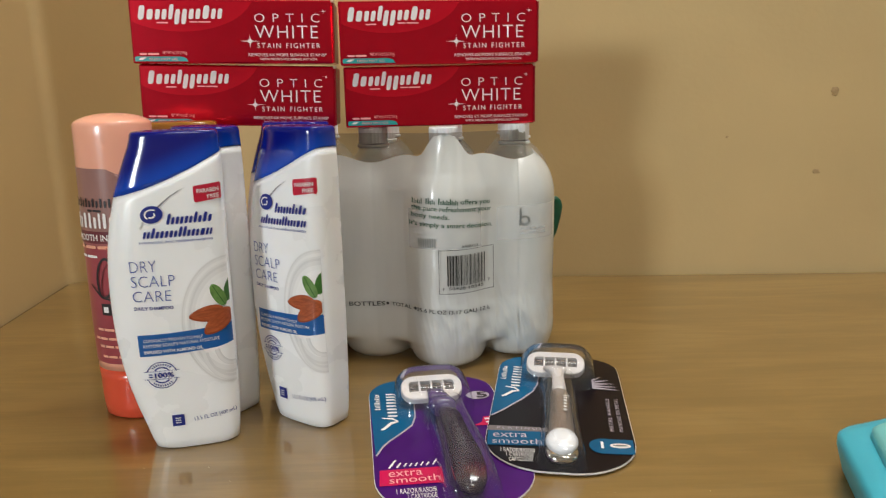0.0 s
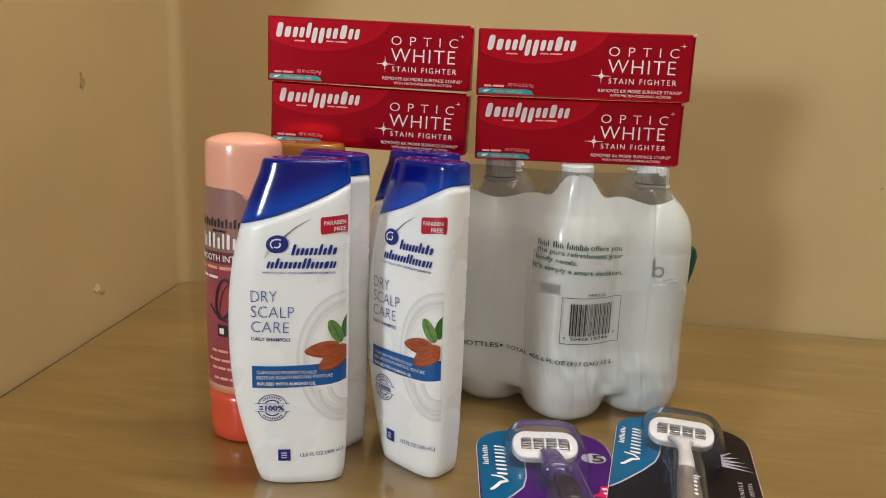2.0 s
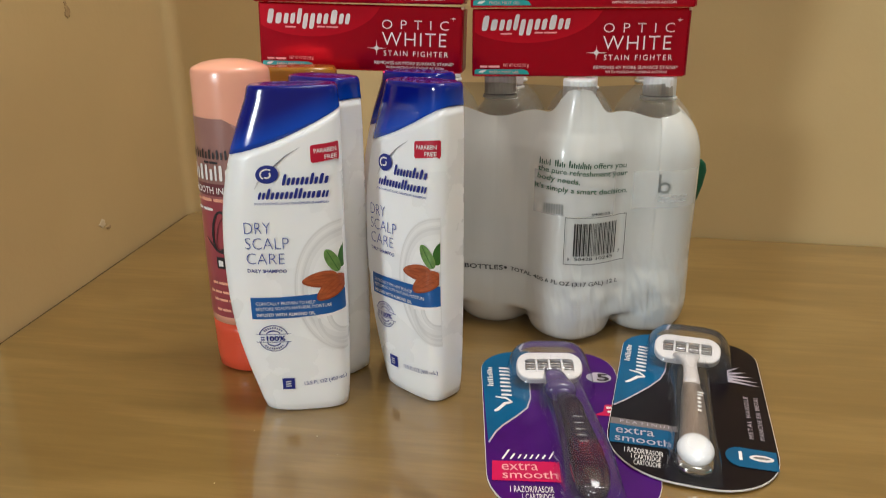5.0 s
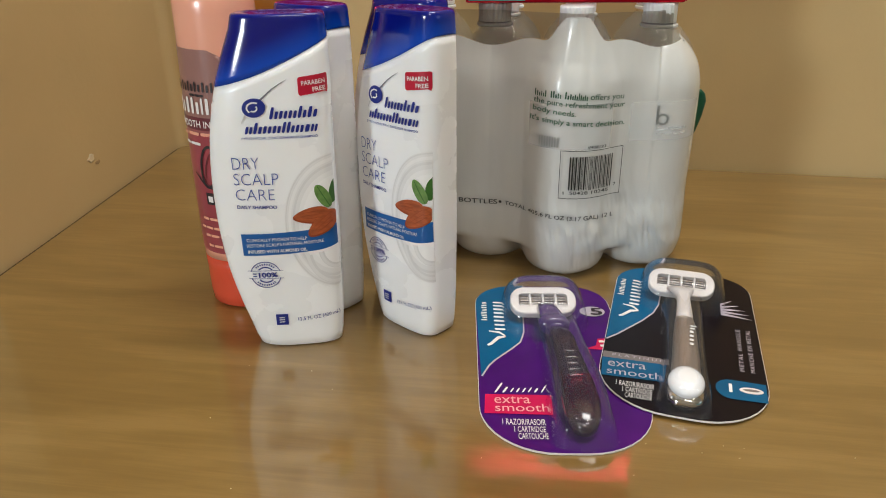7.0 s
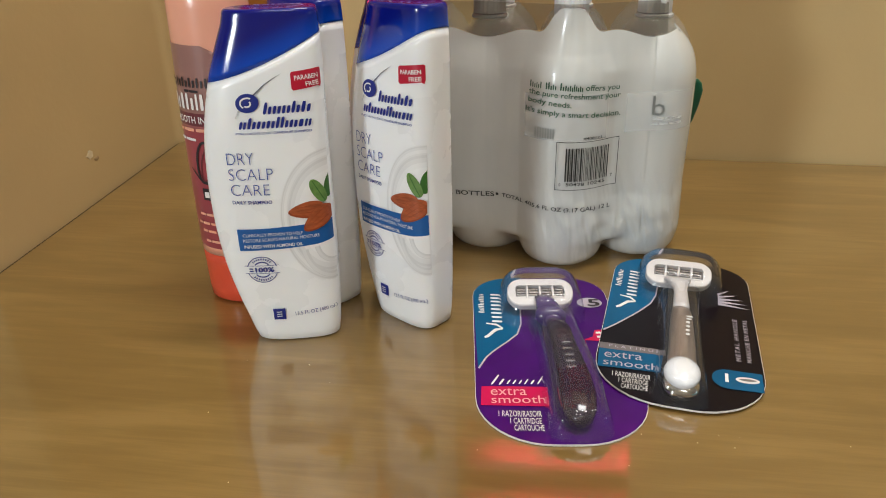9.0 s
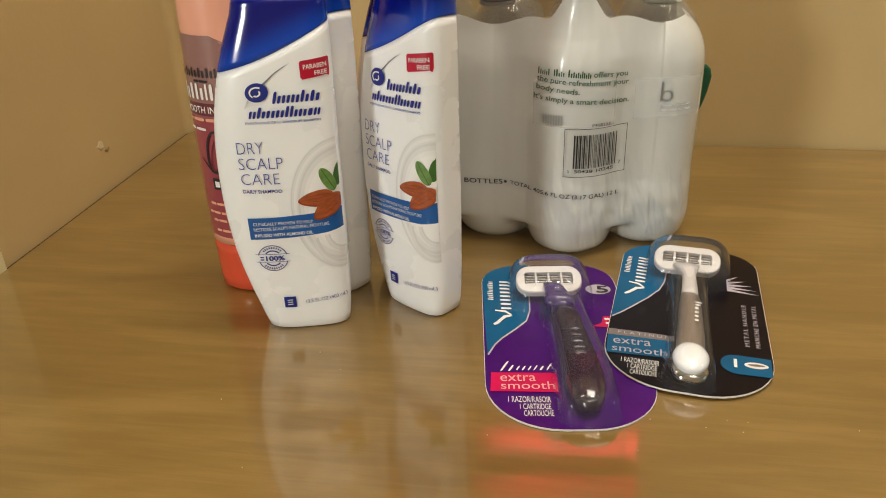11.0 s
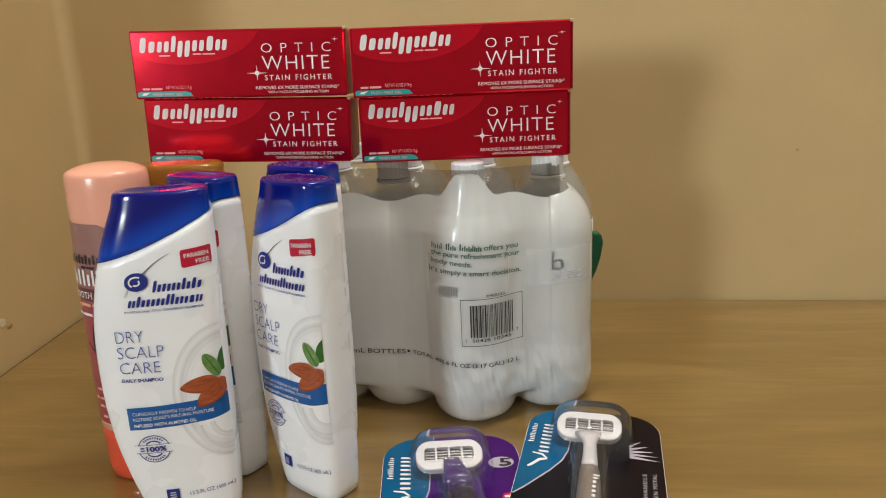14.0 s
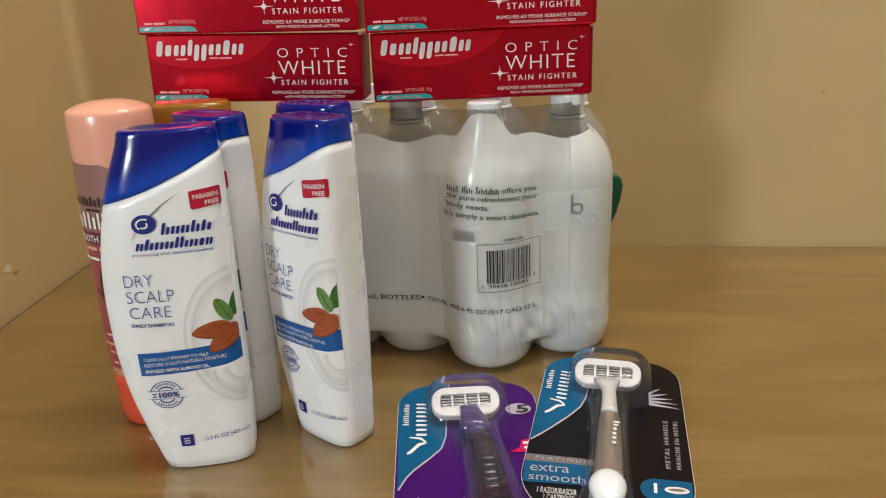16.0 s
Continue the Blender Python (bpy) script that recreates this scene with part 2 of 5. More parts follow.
SILVER = material("brushed_silver", srgb(188, 172, 160), 0.32, metal=0.75, vary=0.08, scale=90, stretch=(8, 1, 1))
CHROME = material("chrome_trim", srgb(210, 208, 206), 0.12, metal=1.0, vary=0.04, scale=60)
CYAN = material("turquoise_plastic", srgb(58, 168, 190), 0.45, vary=0.05, scale=20, bump=0.1)
CYAN2 = material("pale_turquoise_plastic", srgb(112, 186, 188), 0.45, vary=0.05, scale=20, bump=0.1)
LAMPW = material("lamp_white", srgb(236, 230, 218), 0.5, vary=0.03)
FRAMEW = material("window_frame_paint", srgb(226, 220, 208), 0.5, vary=0.03)


# ---------------------------------------------------------------- builders
def part(name, bm, mat, parent=None, label="", smooth=False):
    me = bpy.data.meshes.new(name)
    bm.normal_update()
    bm.to_mesh(me)
    bm.free()
    if smooth:
        me.polygons.foreach_set("use_smooth", [True] * len(me.polygons))
    me.materials.append(mat)
    ob = new(name, me)
    if parent is not None:
        ob.parent = parent
    if label:
        ob["label"] = label
    return ob


def thing(name, m, label, category, group=""):
    ob = new(name)
    ob.empty_display_size = 0.02
    ob.matrix_world = m
    return tagged(ob, label, category, group)


def box_bm(x0, x1, y0, y1, z0, z1, bevel=0.0, seg=2):
    bm = bmesh.new()
    bmesh.ops.create_cube(bm, size=1.0)
    for v in bm.verts:
        v.co = Vector(((x0 + x1) / 2 + v.co.x * (x1 - x0), (y0 + y1) / 2 + v.co.y * (y1 - y0), (z0 + z1) / 2 + v.co.z * (z1 - z0)))
    if bevel:
        bmesh.ops.bevel(bm, geom=bm.edges[:], offset=bevel, segments=seg, affect="EDGES", profile=0.5)
    return bm


def rings_bm(rings, close_low=True, close_high=True):
    """Skin over a stack of closed rings that have the same count of points."""
    bm = bmesh.new()
    loops = [[bm.verts.new(p) for p in r] for r in rings]
    n = len(loops[0])
    for a, b in zip(loops, loops[1:]):
        for i in range(n):
            bm.faces.new((a[i], a[(i + 1) % n], b[(i + 1) % n], b[i]))
    if close_low:
        bm.faces.new(list(reversed(loops[0])))
    if close_high:
        bm.faces.new(loops[-1])
    bmesh.ops.recalc_face_normals(bm, faces=bm.faces[:])
    return bm


def lathe_bm(profile, seg=40, ribs=0, rib_depth=0.0, low=True, high=True):
    rings = []
    for z, r in profile:
        ring = []
        for i in range(seg):
            a = 2 * math.pi * i / seg
            rr = r - (rib_depth if ribs and i % 2 else 0)
            ring.append((rr * math.cos(a), rr * math.sin(a), z))
        rings.append(ring)
    return rings_bm(rings, low, high)


def curve_at(table, z):
    """Smooth reading of a short table of (z, value, ...)."""
    if z <= table[0][0]:
        return table[0][1:]
    for a, b in zip(table, table[1:]):
        if z <= b[0]:
            k = (z - a[0]) / (b[0] - a[0])
            return tuple(p + (q - p) * k for p, q in zip(a[1:], b[1:]))
    return table[-1][1:]


def smooth_at(table, z):
    """The same with a rounded course through the table's points."""
    n = len(table)
    if z <= table[0][0]:
        return table[0][1:]
    if z >= table[-1][0]:
        return table[-1][1:]
    i = max(k for k in range(n - 1) if table[k][0] <= z)
    a, b = table[i], table[i + 1]
    h = b[0] - a[0]
    k = (z - a[0]) / h
    out = []
    for c in range(1, len(a)):
        m0 = (b[c] - table[i - 1][c]) / (b[0] - table[i - 1][0]) if i else (b[c] - a[c]) / h
        m1 = (table[i + 2][c] - a[c]) / (table[i + 2][0] - a[0]) if i + 2 < n else (b[c] - a[c]) / h
        out.append((2 * k ** 3 - 3 * k * k + 1) * a[c] + (k ** 3 - 2 * k * k + k) * h * m0 + (3 * k * k - 2 * k ** 3) * b[c] + (k ** 3 - k * k) * h * m1)
    return tuple(out)


def front_map(x, z, lift):
    return Vector((x, -lift, z))


INK = 0.00025


def patch(name, points, mat, parent, mapper, layer=1, step=0.006, label=""):
    """A printed area: a filled outline in the sheet's own two measures, laid on the surface."""
    bm = bmesh.new()
    bm.faces.new([bm.verts.new((x, y, 0)) for x, y in points])
    xs, ys = [p[0] for p in points], [p[1] for p in points]
    if step:
        for axis, lo, hi in ((0, min(xs), max(xs)), (1, min(ys), max(ys))):
            k = math.floor(lo / step) + 1
            while k * step < hi:
                co, no = Vector((0, 0, 0)), Vector((0, 0, 0))
                co[axis], no[axis] = k * step, 1
                bmesh.ops.bisect_plane(bm, geom=bm.verts[:] + bm.edges[:] + bm.faces[:], plane_co=co, plane_no=no)
                k += 1
        bmesh.ops.triangulate(bm, faces=[f for f in bm.faces if len(f.verts) > 4])
    for v in bm.verts:
        v.co = mapper(v.co.x, v.co.y, INK * layer)
    return part(name, bm, mat, parent, label, smooth=True)


def ellipse(cx, cy, rx, ry, turn=0.0, n=28, a0=0.0, a1=360.0):
    c, s = math.cos(radians(turn)), math.sin(radians(turn))
    whole = a1 - a0 >= 360
    out = []
    for i in range(n):
        a = radians(a0 + (a1 - a0) * i / (n if whole else n - 1))
        x, y = rx * math.cos(a), ry * math.sin(a)
        out.append((cx + x * c - y * s, cy + x * s + y * c))
    return out


def ring_band(cx, cy, rx, ry, width, a0, a1, n=30, turn=0.0):
    return ellipse(cx, cy, rx, ry, turn, n, a0, a1 - 1e-6) + list(reversed(ellipse(cx, cy, rx - width, ry - width, turn, n, a0, a1 - 1e-6)))


def lettering(body, p0, p1, height, mat, parent, mapper, layer=2, bold=0.0, spacing=1.0, lean=0.0, name="printed_text"):
    """Text in the built-in font, from p0 along the base line to p1, of that height."""
    cu = bpy.data.curves.new("text_shape", "FONT")
    cu.body, cu.space_character, cu.offset, cu.resolution_u, cu.shear = body, spacing, bold, 3, lean
    tmp = new("text_shape", cu)
    me = bpy.data.meshes.new_from_object(tmp.evaluated_get(bpy.context.evaluated_depsgraph_get()))
    bpy.data.objects.remove(tmp)
    bpy.data.curves.remove(cu)
    bm = bmesh.new()
    bm.from_mesh(me)
    bpy.data.meshes.remove(me)
    xs, ys = [v.co.x for v in bm.verts], [v.co.y for v in bm.verts]
    x0, x1, y0, y1 = min(xs), max(xs), min(ys), max(ys)
    d = Vector((p1[0] - p0[0], p1[1] - p0[1]))
    w, u = d.length, d.normalized()
    for v in bm.verts:
        a, b = (v.co.x - x0) / (x1 - x0) * w, (v.co.y - y0) / (y1 - y0) * height
        v.co = mapper(p0[0] + u.x * a - u.y * b, p0[1] + u.y * a + u.x * b, INK * layer)
    bmesh.ops.recalc_face_normals(bm, faces=bm.faces[:])
    return part(name, bm, mat, parent)


def bar_mark(p0, p1, glyphs, height, mat, parent, mapper, layer=2, lean=0.2, fill=0.78, name="logo_shape", square=0.85, strokes=False):
    """A logo as plain rounded strokes: glyphs gives (low, high, width) for each, in parts of the height."""
    if strokes:
        glyphs = [g for lo, hi, w in glyphs for g in ([(lo, hi, w * 0.5), (lo, min(hi, 0.74), w * 0.5)] if w >= 0.8 else [(lo, hi, w)])]
    d = Vector((p1[0] - p0[0], p1[1] - p0[1]))
    total, u = d.length, d.normalized()
    k = total / sum(g[2] for g in glyphs)
    bm = bmesh.new()
    at = 0.0
    for lo, hi, w in glyphs:
        cx, cy = (at + w / 2) * k, (lo + hi) / 2 * height
        rx, ry = w * k * fill / 2, (hi - lo) * height / 2
        ring = []
        for i in range(24):
            a = 2 * math.pi * i / 24
            x = rx * math.copysign(abs(math.cos(a)) ** square, math.cos(a))
            y = ry * math.copysign(abs(math.sin(a)) ** square, math.sin(a))
            px, py = cx + x + lean * (cy + y), cy + y
            ring.append(bm.verts.new(mapper(p0[0] + u.x * px - u.y * py, p0[1] + u.y * px + u.x * py, INK * layer)))
        bm.faces.new(ring)
        at += w
    bmesh.ops.recalc_face_normals(bm, faces=bm.faces[:])
    return part(name, bm, mat, parent)


def text_bar(p0, p1, height, mat, parent, mapper, layer=2, words=3, name="text_bar"):
    return bar_mark(p0, p1, [(0, 1, 1.0 + 0.5 * ((i * 7) % 3)) for i in range(words)], height, mat, parent, mapper, layer, 0.0, 0.90, name, 0.3)


# ---------------------------------------------------------------- setting
def slab(name, x0, x1, y0, y1, z0, z1, mat, bevel=0.0):
    return tagged(part(name, box_bm(x0, x1, y0, y1, z0, z1, bevel), mat), kind="structure")


# the desk's edges run a little askew to the walk: the side wall leans outwards, the back wall inwards
def side_x(y):
    return -0.5225 - 0.089 * (y - 0.62)


def back_y(x):
    return 1.0325 - 0.047 * x


CORNER = (-0.5617, back_y(-0.5617))
ROUND = 0.022


def corner_arc(out=0.0, n=10):
    """The rounded inner corner of the two walls, moved outwards by out."""
    a, c = Vector((0.089, -1.0)).normalized(), Vector((1.0, -0.047)).normalized()
    p0, p2, p1 = Vector(CORNER) + a * ROUND, Vector(CORNER) + c * ROUND, Vector(CORNER)
    pts = []
    for i in range(n + 1):
        f = i / n
        q = p0 * (1 - f) ** 2 + p1 * 2 * f * (1 - f) + p2 * f * f
        t = ((p1 - p0) * (1 - f) + (p2 - p1) * f).normalized()
        pts.append((q.x - t.y * out, q.y + t.x * out))
    return pts


def prism_bm(points, z0, z1, bevel=0.0):
    bm = bmesh.new()
    lo = [bm.verts.new((x, y, z0)) for x, y in points]
    hi = [bm.verts.new((x, y, z1)) for x, y in points]
    for i in range(len(lo)):
        j = (i + 1) % len(lo)
        bm.faces.new((lo[i], lo[j], hi[j], hi[i]))
    bm.faces.new(lo)
    bm.faces.new(hi)
    bmesh.ops.recalc_face_normals(bm, faces=bm.faces[:])
    if bevel:
        rim = [e for e in bm.edges if all(v.co.z > z1 - 1e-6 for v in e.verts)]
        bmesh.ops.bevel(bm, geom=rim, offset=bevel, segments=2, affect="EDGES", profile=0.5)
    return bm


def setting(name, bm, mat, smooth=False):
    return tagged(part(name, bm, mat, smooth=smooth), kind="structure")


desk = tagged(part("desk_top", prism_bm([(side_x(-0.02) + 0.0045, -0.02), (1.85, -0.02), (1.85, back_y(1.85) - 0.0045)] + list(reversed(corner_arc(-0.0045))), -0.035, 0.0, 0.0012), WOOD),
              "varnished tan wooden desk top with a glossy worn surface", "desk top", kind="structure")
inner, outer = corner_arc(), corner_arc(0.12)
wall_left = setting("wall_left", prism_bm([(side_x(0.60), 0.60), inner[0], outer[0], (side_x(0.60) - 0.12, 0.60)], -0.75, 2.30), WALL)
wall_back = setting("wall_back", prism_bm(inner + [(5.05, back_y(5.05)), (5.05, back_y(5.05) + 0.12)] + list(reversed(outer)), -0.75, 2.30), WALL)
slab("wall_return", -2.60, -0.641, 0.60, 0.72, -0.75, 2.30, ROOMPAINT)
slab("wall_far_left", -2.72, -2.60, -1.82, 0.72, -0.75, 2.30, ROOMPAINT)
slab("floor", -2.72, 5.05, -1.82, 1.20, -0.80, -0.75, FLOORM)
slab("ceiling", -2.72, 5.05, -1.82, 1.20, 2.30, 2.40, CEIL)
setting("joint", prism_bm(corner_arc(-0.0004) + [(1.85, back_y(1.85) - 0.0004), (1.85, back_y(1.85) - 0.0046)] + list(reversed(corner_arc(-0.0046))), -0.03, -0.002), GAP)
setting("joint", prism_bm([(side_x(0.60) + 0.0004, 0.60), (side_x(0.60) + 0.0046, 0.60), corner_arc(-0.0046)[0], corner_arc(-0.0004)[0]], -0.03, -0.002), GAP)
# desk body under the top
slab("desk_panel", -0.50, 1.85, 0.88, 0.91, -0.75, -0.035, WOOD)


def wall_with_opening(name, along, at, lo, hi, o0, o1, z0, z1):
    """A wall of 12 cm with one window opening, from four blocks in one mesh."""
    bm = bmesh.new()
    for a, b, c, d in ((lo, o0, -0.75, 2.30), (o1, hi, -0.75, 2.30), (o0, o1, -0.75, z0), (o0, o1, z1, 2.30)):
        src = box_bm(a, b, at - 0.12, at, c, d) if along == "x" else box_bm(at, at + 0.12, a, b, c, d)
        tmp = bpy.data.meshes.new("tmp")
        src.to_mesh(tmp)
        src.free()
        bm.from_mesh(tmp)
        bpy.data.meshes.remove(tmp)
    return tagged(part(name, bm, ROOMPAINT), kind="structure")


wall_with_opening("wall_rear", "x", -1.70, -2.60, 4.93, KEY[0] - 0.22, KEY[0] + 0.22, KEY[2] - 0.22, KEY[2] + 0.22)
wall_with_opening("wall_right", "y", 4.93, -1.82, 0.80, -1.30, 0.60, 0.50, 1.60)


def blotch(name, centre, normal_axis, rx, ry, mat, seed, thick=0.0006):
    rnd = random.Random(seed)
    ring = [(1 + rnd.uniform(-0.35, 0.25)) for _ in range(14)]
    bm = bmesh.new()
    low, high = [], []
    for i, k in enumerate(ring):
        a = 2 * math.pi * i / 14
        p, q = rx * k * math.cos(a), ry * k * math.sin(a)
        for lst, f, t in ((low, 1.0, 0.0), (high, 0.8, thick)):
            co = (centre[0] + t - 0.089 * p * f, centre[1] + p * f, centre[2] + q * f) if normal_axis == "x" else (centre[0] + p * f, centre[1] - t - 0.047 * p * f, centre[2] + q * f)
            lst.append(bm.verts.new(co))
    for i in range(14):
        j = (i + 1) % 14
        bm.faces.new((low[i], low[j], high[j], high[i]))
    bm.faces.new(high)
    bmesh.ops.recalc_face_normals(bm, faces=bm.faces[:])
    return tagged(part(name, bm, mat), kind="structure")


def on_side(y, z):
    return (side_x(y) + 0.0002, y, z)


def on_back(x, z):
    return (x, back_y(x) - 0.0002, z)


blotch("wall_chip", on_side(0.808, 0.0545), "x", 0.0085, 0.0052, CHIP, 3)
blotch("wall_stain", on_side(0.822, 0.046), "x", 0.006, 0.003, STAIN, 4)
blotch("wall_stain", on_side(0.808, 0.295), "x", 0.006, 0.006, STAIN, 5)
blotch("wall_stain", on_side(0.806, 0.304), "x", 0.003, 0.003, STAIN, 9)
blotch("wall_stain", on_back(0.553, 0.258), "y", 0.005, 0.007, STAIN, 6)
blotch("wall_stain", on_back(0.537, 0.147), "y", 0.006, 0.004, STAIN, 7)
blotch("wall_stain", on_back(0.411, 0.198), "y", 0.002, 0.002, STAIN, 8)


# ---------------------------------------------------------------- toothpaste cartons
BW, BH, BD = 0.187, 0.0578, 0.046


def carton(m, group):
    t = thing("toothpaste_carton", m, "shiny red foil toothpaste carton with white lettering", "toothpaste box", group)
    part("carton_body", box_bm(-BW / 2, BW / 2, 0, BD, 0, BH, 0.0016, 2), RED, t)

    def uv(u, v):
        return ((u - 0.5) * BW, (1 - v) * BH)

    def area(name, pts, mat, layer=1, label=""):
        return patch(name, [uv(*p) for p in pts], mat, t, front_map, layer, 0, label)

    def line(body, u0, u1, vb, vt, mat=WHITEINK, **k):
        a, b = uv(u0, vb), uv(u1, vb)
        return lettering(body, a, b, (vb - vt) * BH, mat, t, front_map, 3, **k)

    # brighter field behind the logo
    arc = [(0.012, 0.034)] + [(0.25 + 0.36 * math.cos(a), -0.10 + 0.60 * math.sin(a)) for a in
                              [math.acos(max(-1, min(1, (0.004 - 0.25) / 0.36))) * (1 - i / 24) + math.asin(0.112 / 0.60) * (i / 24) for i in range(25)]]
    arc = [(max(0.012, u), max(0.034, v)) for u, v in arc]
    area("bright_field", arc, RED2)
    # logo as strokes
    bar_mark(uv(0.035, 0.32), uv(0.455, 0.30), [(0, 1, 1.35), (0, 0.72, 1.05), (0, 1.05, 0.5), (-0.35, 0.72, 1.1), (0, 0.72, 1.05), (0, 0.95, 0.7), (0, 0.72, 1.0)],
             0.22 * BH, WHITEINK, t, front_map, 3, 0.2, 0.68, square=0.5, strokes=True)
    text_bar(uv(0.13, 0.375), uv(0.19, 0.375), 0.022 * BH, PINKINK, t, front_map, 3, 1)
    text_bar(uv(0.29, 0.36), uv(0.40, 0.36), 0.022 * BH, PINKINK, t, front_map, 3, 2)
    line("OPTIC", 0.612, 0.935, 0.35, 0.215, spacing=1.9, bold=-0.010)
    line("WHITE", 0.612, 0.925, 0.60, 0.40, spacing=1.12, bold=-0.010)
    line("STAIN FIGHTER", 0.62, 0.935, 0.755, 0.675, spacing=1.35)
    line("REMOVES 6X MORE SURFACE STAINS*", 0.575, 0.965, 0.885, 0.835)
    line("WITH MICRO-POLISHING ACTION", 0.63, 0.915, 0.948, 0.910)
    text_bar(uv(0.035, 0.865), uv(0.135, 0.865), 0.03 * BH, PINKINK, t, front_map, 3, 2)
    line("NET WT 4.2 OZ (119 g)", 0.15, 0.27, 0.868, 0.805, PINKINK)
    # sparkles
    for cu, cv, r, arm in ((0.585, 0.645, 0.007, 0.050), (0.955, 0.175, 0.003, 0.016)):
        pts = []
        for i in range(16):
            a = 2 * math.pi * i / 16
            k = (arm if i % 8 == 0 else arm * 0.7 if i % 4 == 0 else r * 1.6 if i % 2 == 0 else r)
            pts.append((cu + k * math.cos(a), cv + k * math.sin(a) * BW / BH))
        area("sparkle", pts, WHITEINK, 2)
        if arm > 0.03:
            area("sparkle", [(cu + 0.011 * math.cos(2 * math.pi * i / 20), cv + 0.011 * math.sin(2 * math.pi * i / 20) * BW / BH) for i in range(20)], WHITEINK, 2.3)
    # mint tab
    area("mint_tab", [(0.012, 0.966), (0.012, 0.905), (0.02, 0.89), (0.24, 0.89), (0.262, 0.91), (0.275, 0.966)], TEAL, 2, "teal flavour tab")
    area("gel_swoosh", [(0.03, 0.94), (0.04, 0.91), (0.07, 0.90), (0.06, 0.925), (0.05, 0.945)], WHITEINK, 3)
    line("FRESH MINT GEL", 0.085, 0.225, 0.95, 0.912, PINKINK)
    # end flap with a worn lip
    part("end_flap", box_bm(BW / 2, BW / 2 + 0.0012, 0.001, BD - 0.001, 0.001, BH - 0.0015, 0.0004, 1), RED3, t)
    part("worn_edge", box_bm(BW / 2 - 0.0015, BW / 2 + 0.0018, -0.0004, 0.006, BH - 0.0022, BH + 0.0004, 0.0006, 1), CARDBOARD, t, "scuffed bare carton corner")
    return t


first = carton(pose(0.0095, 0.720, 0.2382, 0, 0, 3.5), "stacked cartons")
copy_thing(first, pose(0.0100, 0.700, 0.2966, 0, 0.2, 4.0))
copy_thing(first, pose(-0.1880, 0.714, 0.2428, 0, 1.9, 3.0))
copy_thing(first, pose(-0.1845, 0.700, 0.3016, 0, 1.3, 3.5))

# ---------------------------------------------------------------- shampoo bottles
# height, left edge, right edge, half depth
HS = [(0.000, -0.0290, 0.0330, 0.0180), (0.0025, -0.0310, 0.0345, 0.0196), (0.020, -0.0360, 0.0362, 0.0205), (0.038, -0.0410, 0.0370, 0.0210),
      (0.065, -0.0468, 0.0376, 0.0214), (0.094, -0.0500, 0.0380, 0.0216), (0.120, -0.0507, 0.0380, 0.0216), (0.144, -0.0500, 0.0380, 0.0215),
      (0.165, -0.0478, 0.0382, 0.0212), (0.185, -0.0440, 0.0385, 0.0206), (0.202, -0.0395, 0.0388, 0.0200), (0.222, -0.0325, 0.0388, 0.0190),
      (0.242, -0.0245, 0.0384, 0.0176)]
HSTOP = 0.2485
EXPO, EXPO_THIN = 3.8, 2.7  # the printed face ends in a thick side on one hand and thins out on the other


def hs_cut(z):
    left, right, deep = smooth_at(HS, z)
    return (left + right) / 2, (right - left) / 2, deep * 0.95


def hs_map(u, z, lift):
    u = u * 1.04 if u < 0 else u - 0.0010 * (u / 0.038) ** 3
    xm, hw, deep = hs_cut(z)
    k = min(0.999, abs((u - xm) / hw))
    e = EXPO if u > xm else EXPO_THIN
    return Vector((u, -deep * (1 - k ** e) ** (1 / e) - lift * 1.4, z))


def hs_cap_line(x):
    k = (x + 0.04) / 0.078
    return 0.2015 + 0.0308 * k - 0.0035 * math.sin(math.pi * max(0, min(1, k)))


def hs_ring(zf, n=72, shrink=1.0):
    out = []
    for i in range(n):
        a = 2 * math.pi * i / n
        ca, sa = math.cos(a), math.sin(a)
        e = EXPO if ca > 0 else EXPO_THIN
        cx = math.copysign(abs(ca) ** (2 / e), ca)
        sy = math.copysign(abs(sa) ** (2 / e), sa)
        z = zf(0.0)
        for _ in range(3):
            xm, hw, deep = hs_cut(z)
            x = xm + hw * cx * shrink
            z = zf(x)
        out.append((x, deep * sy * shrink, z))
    return out


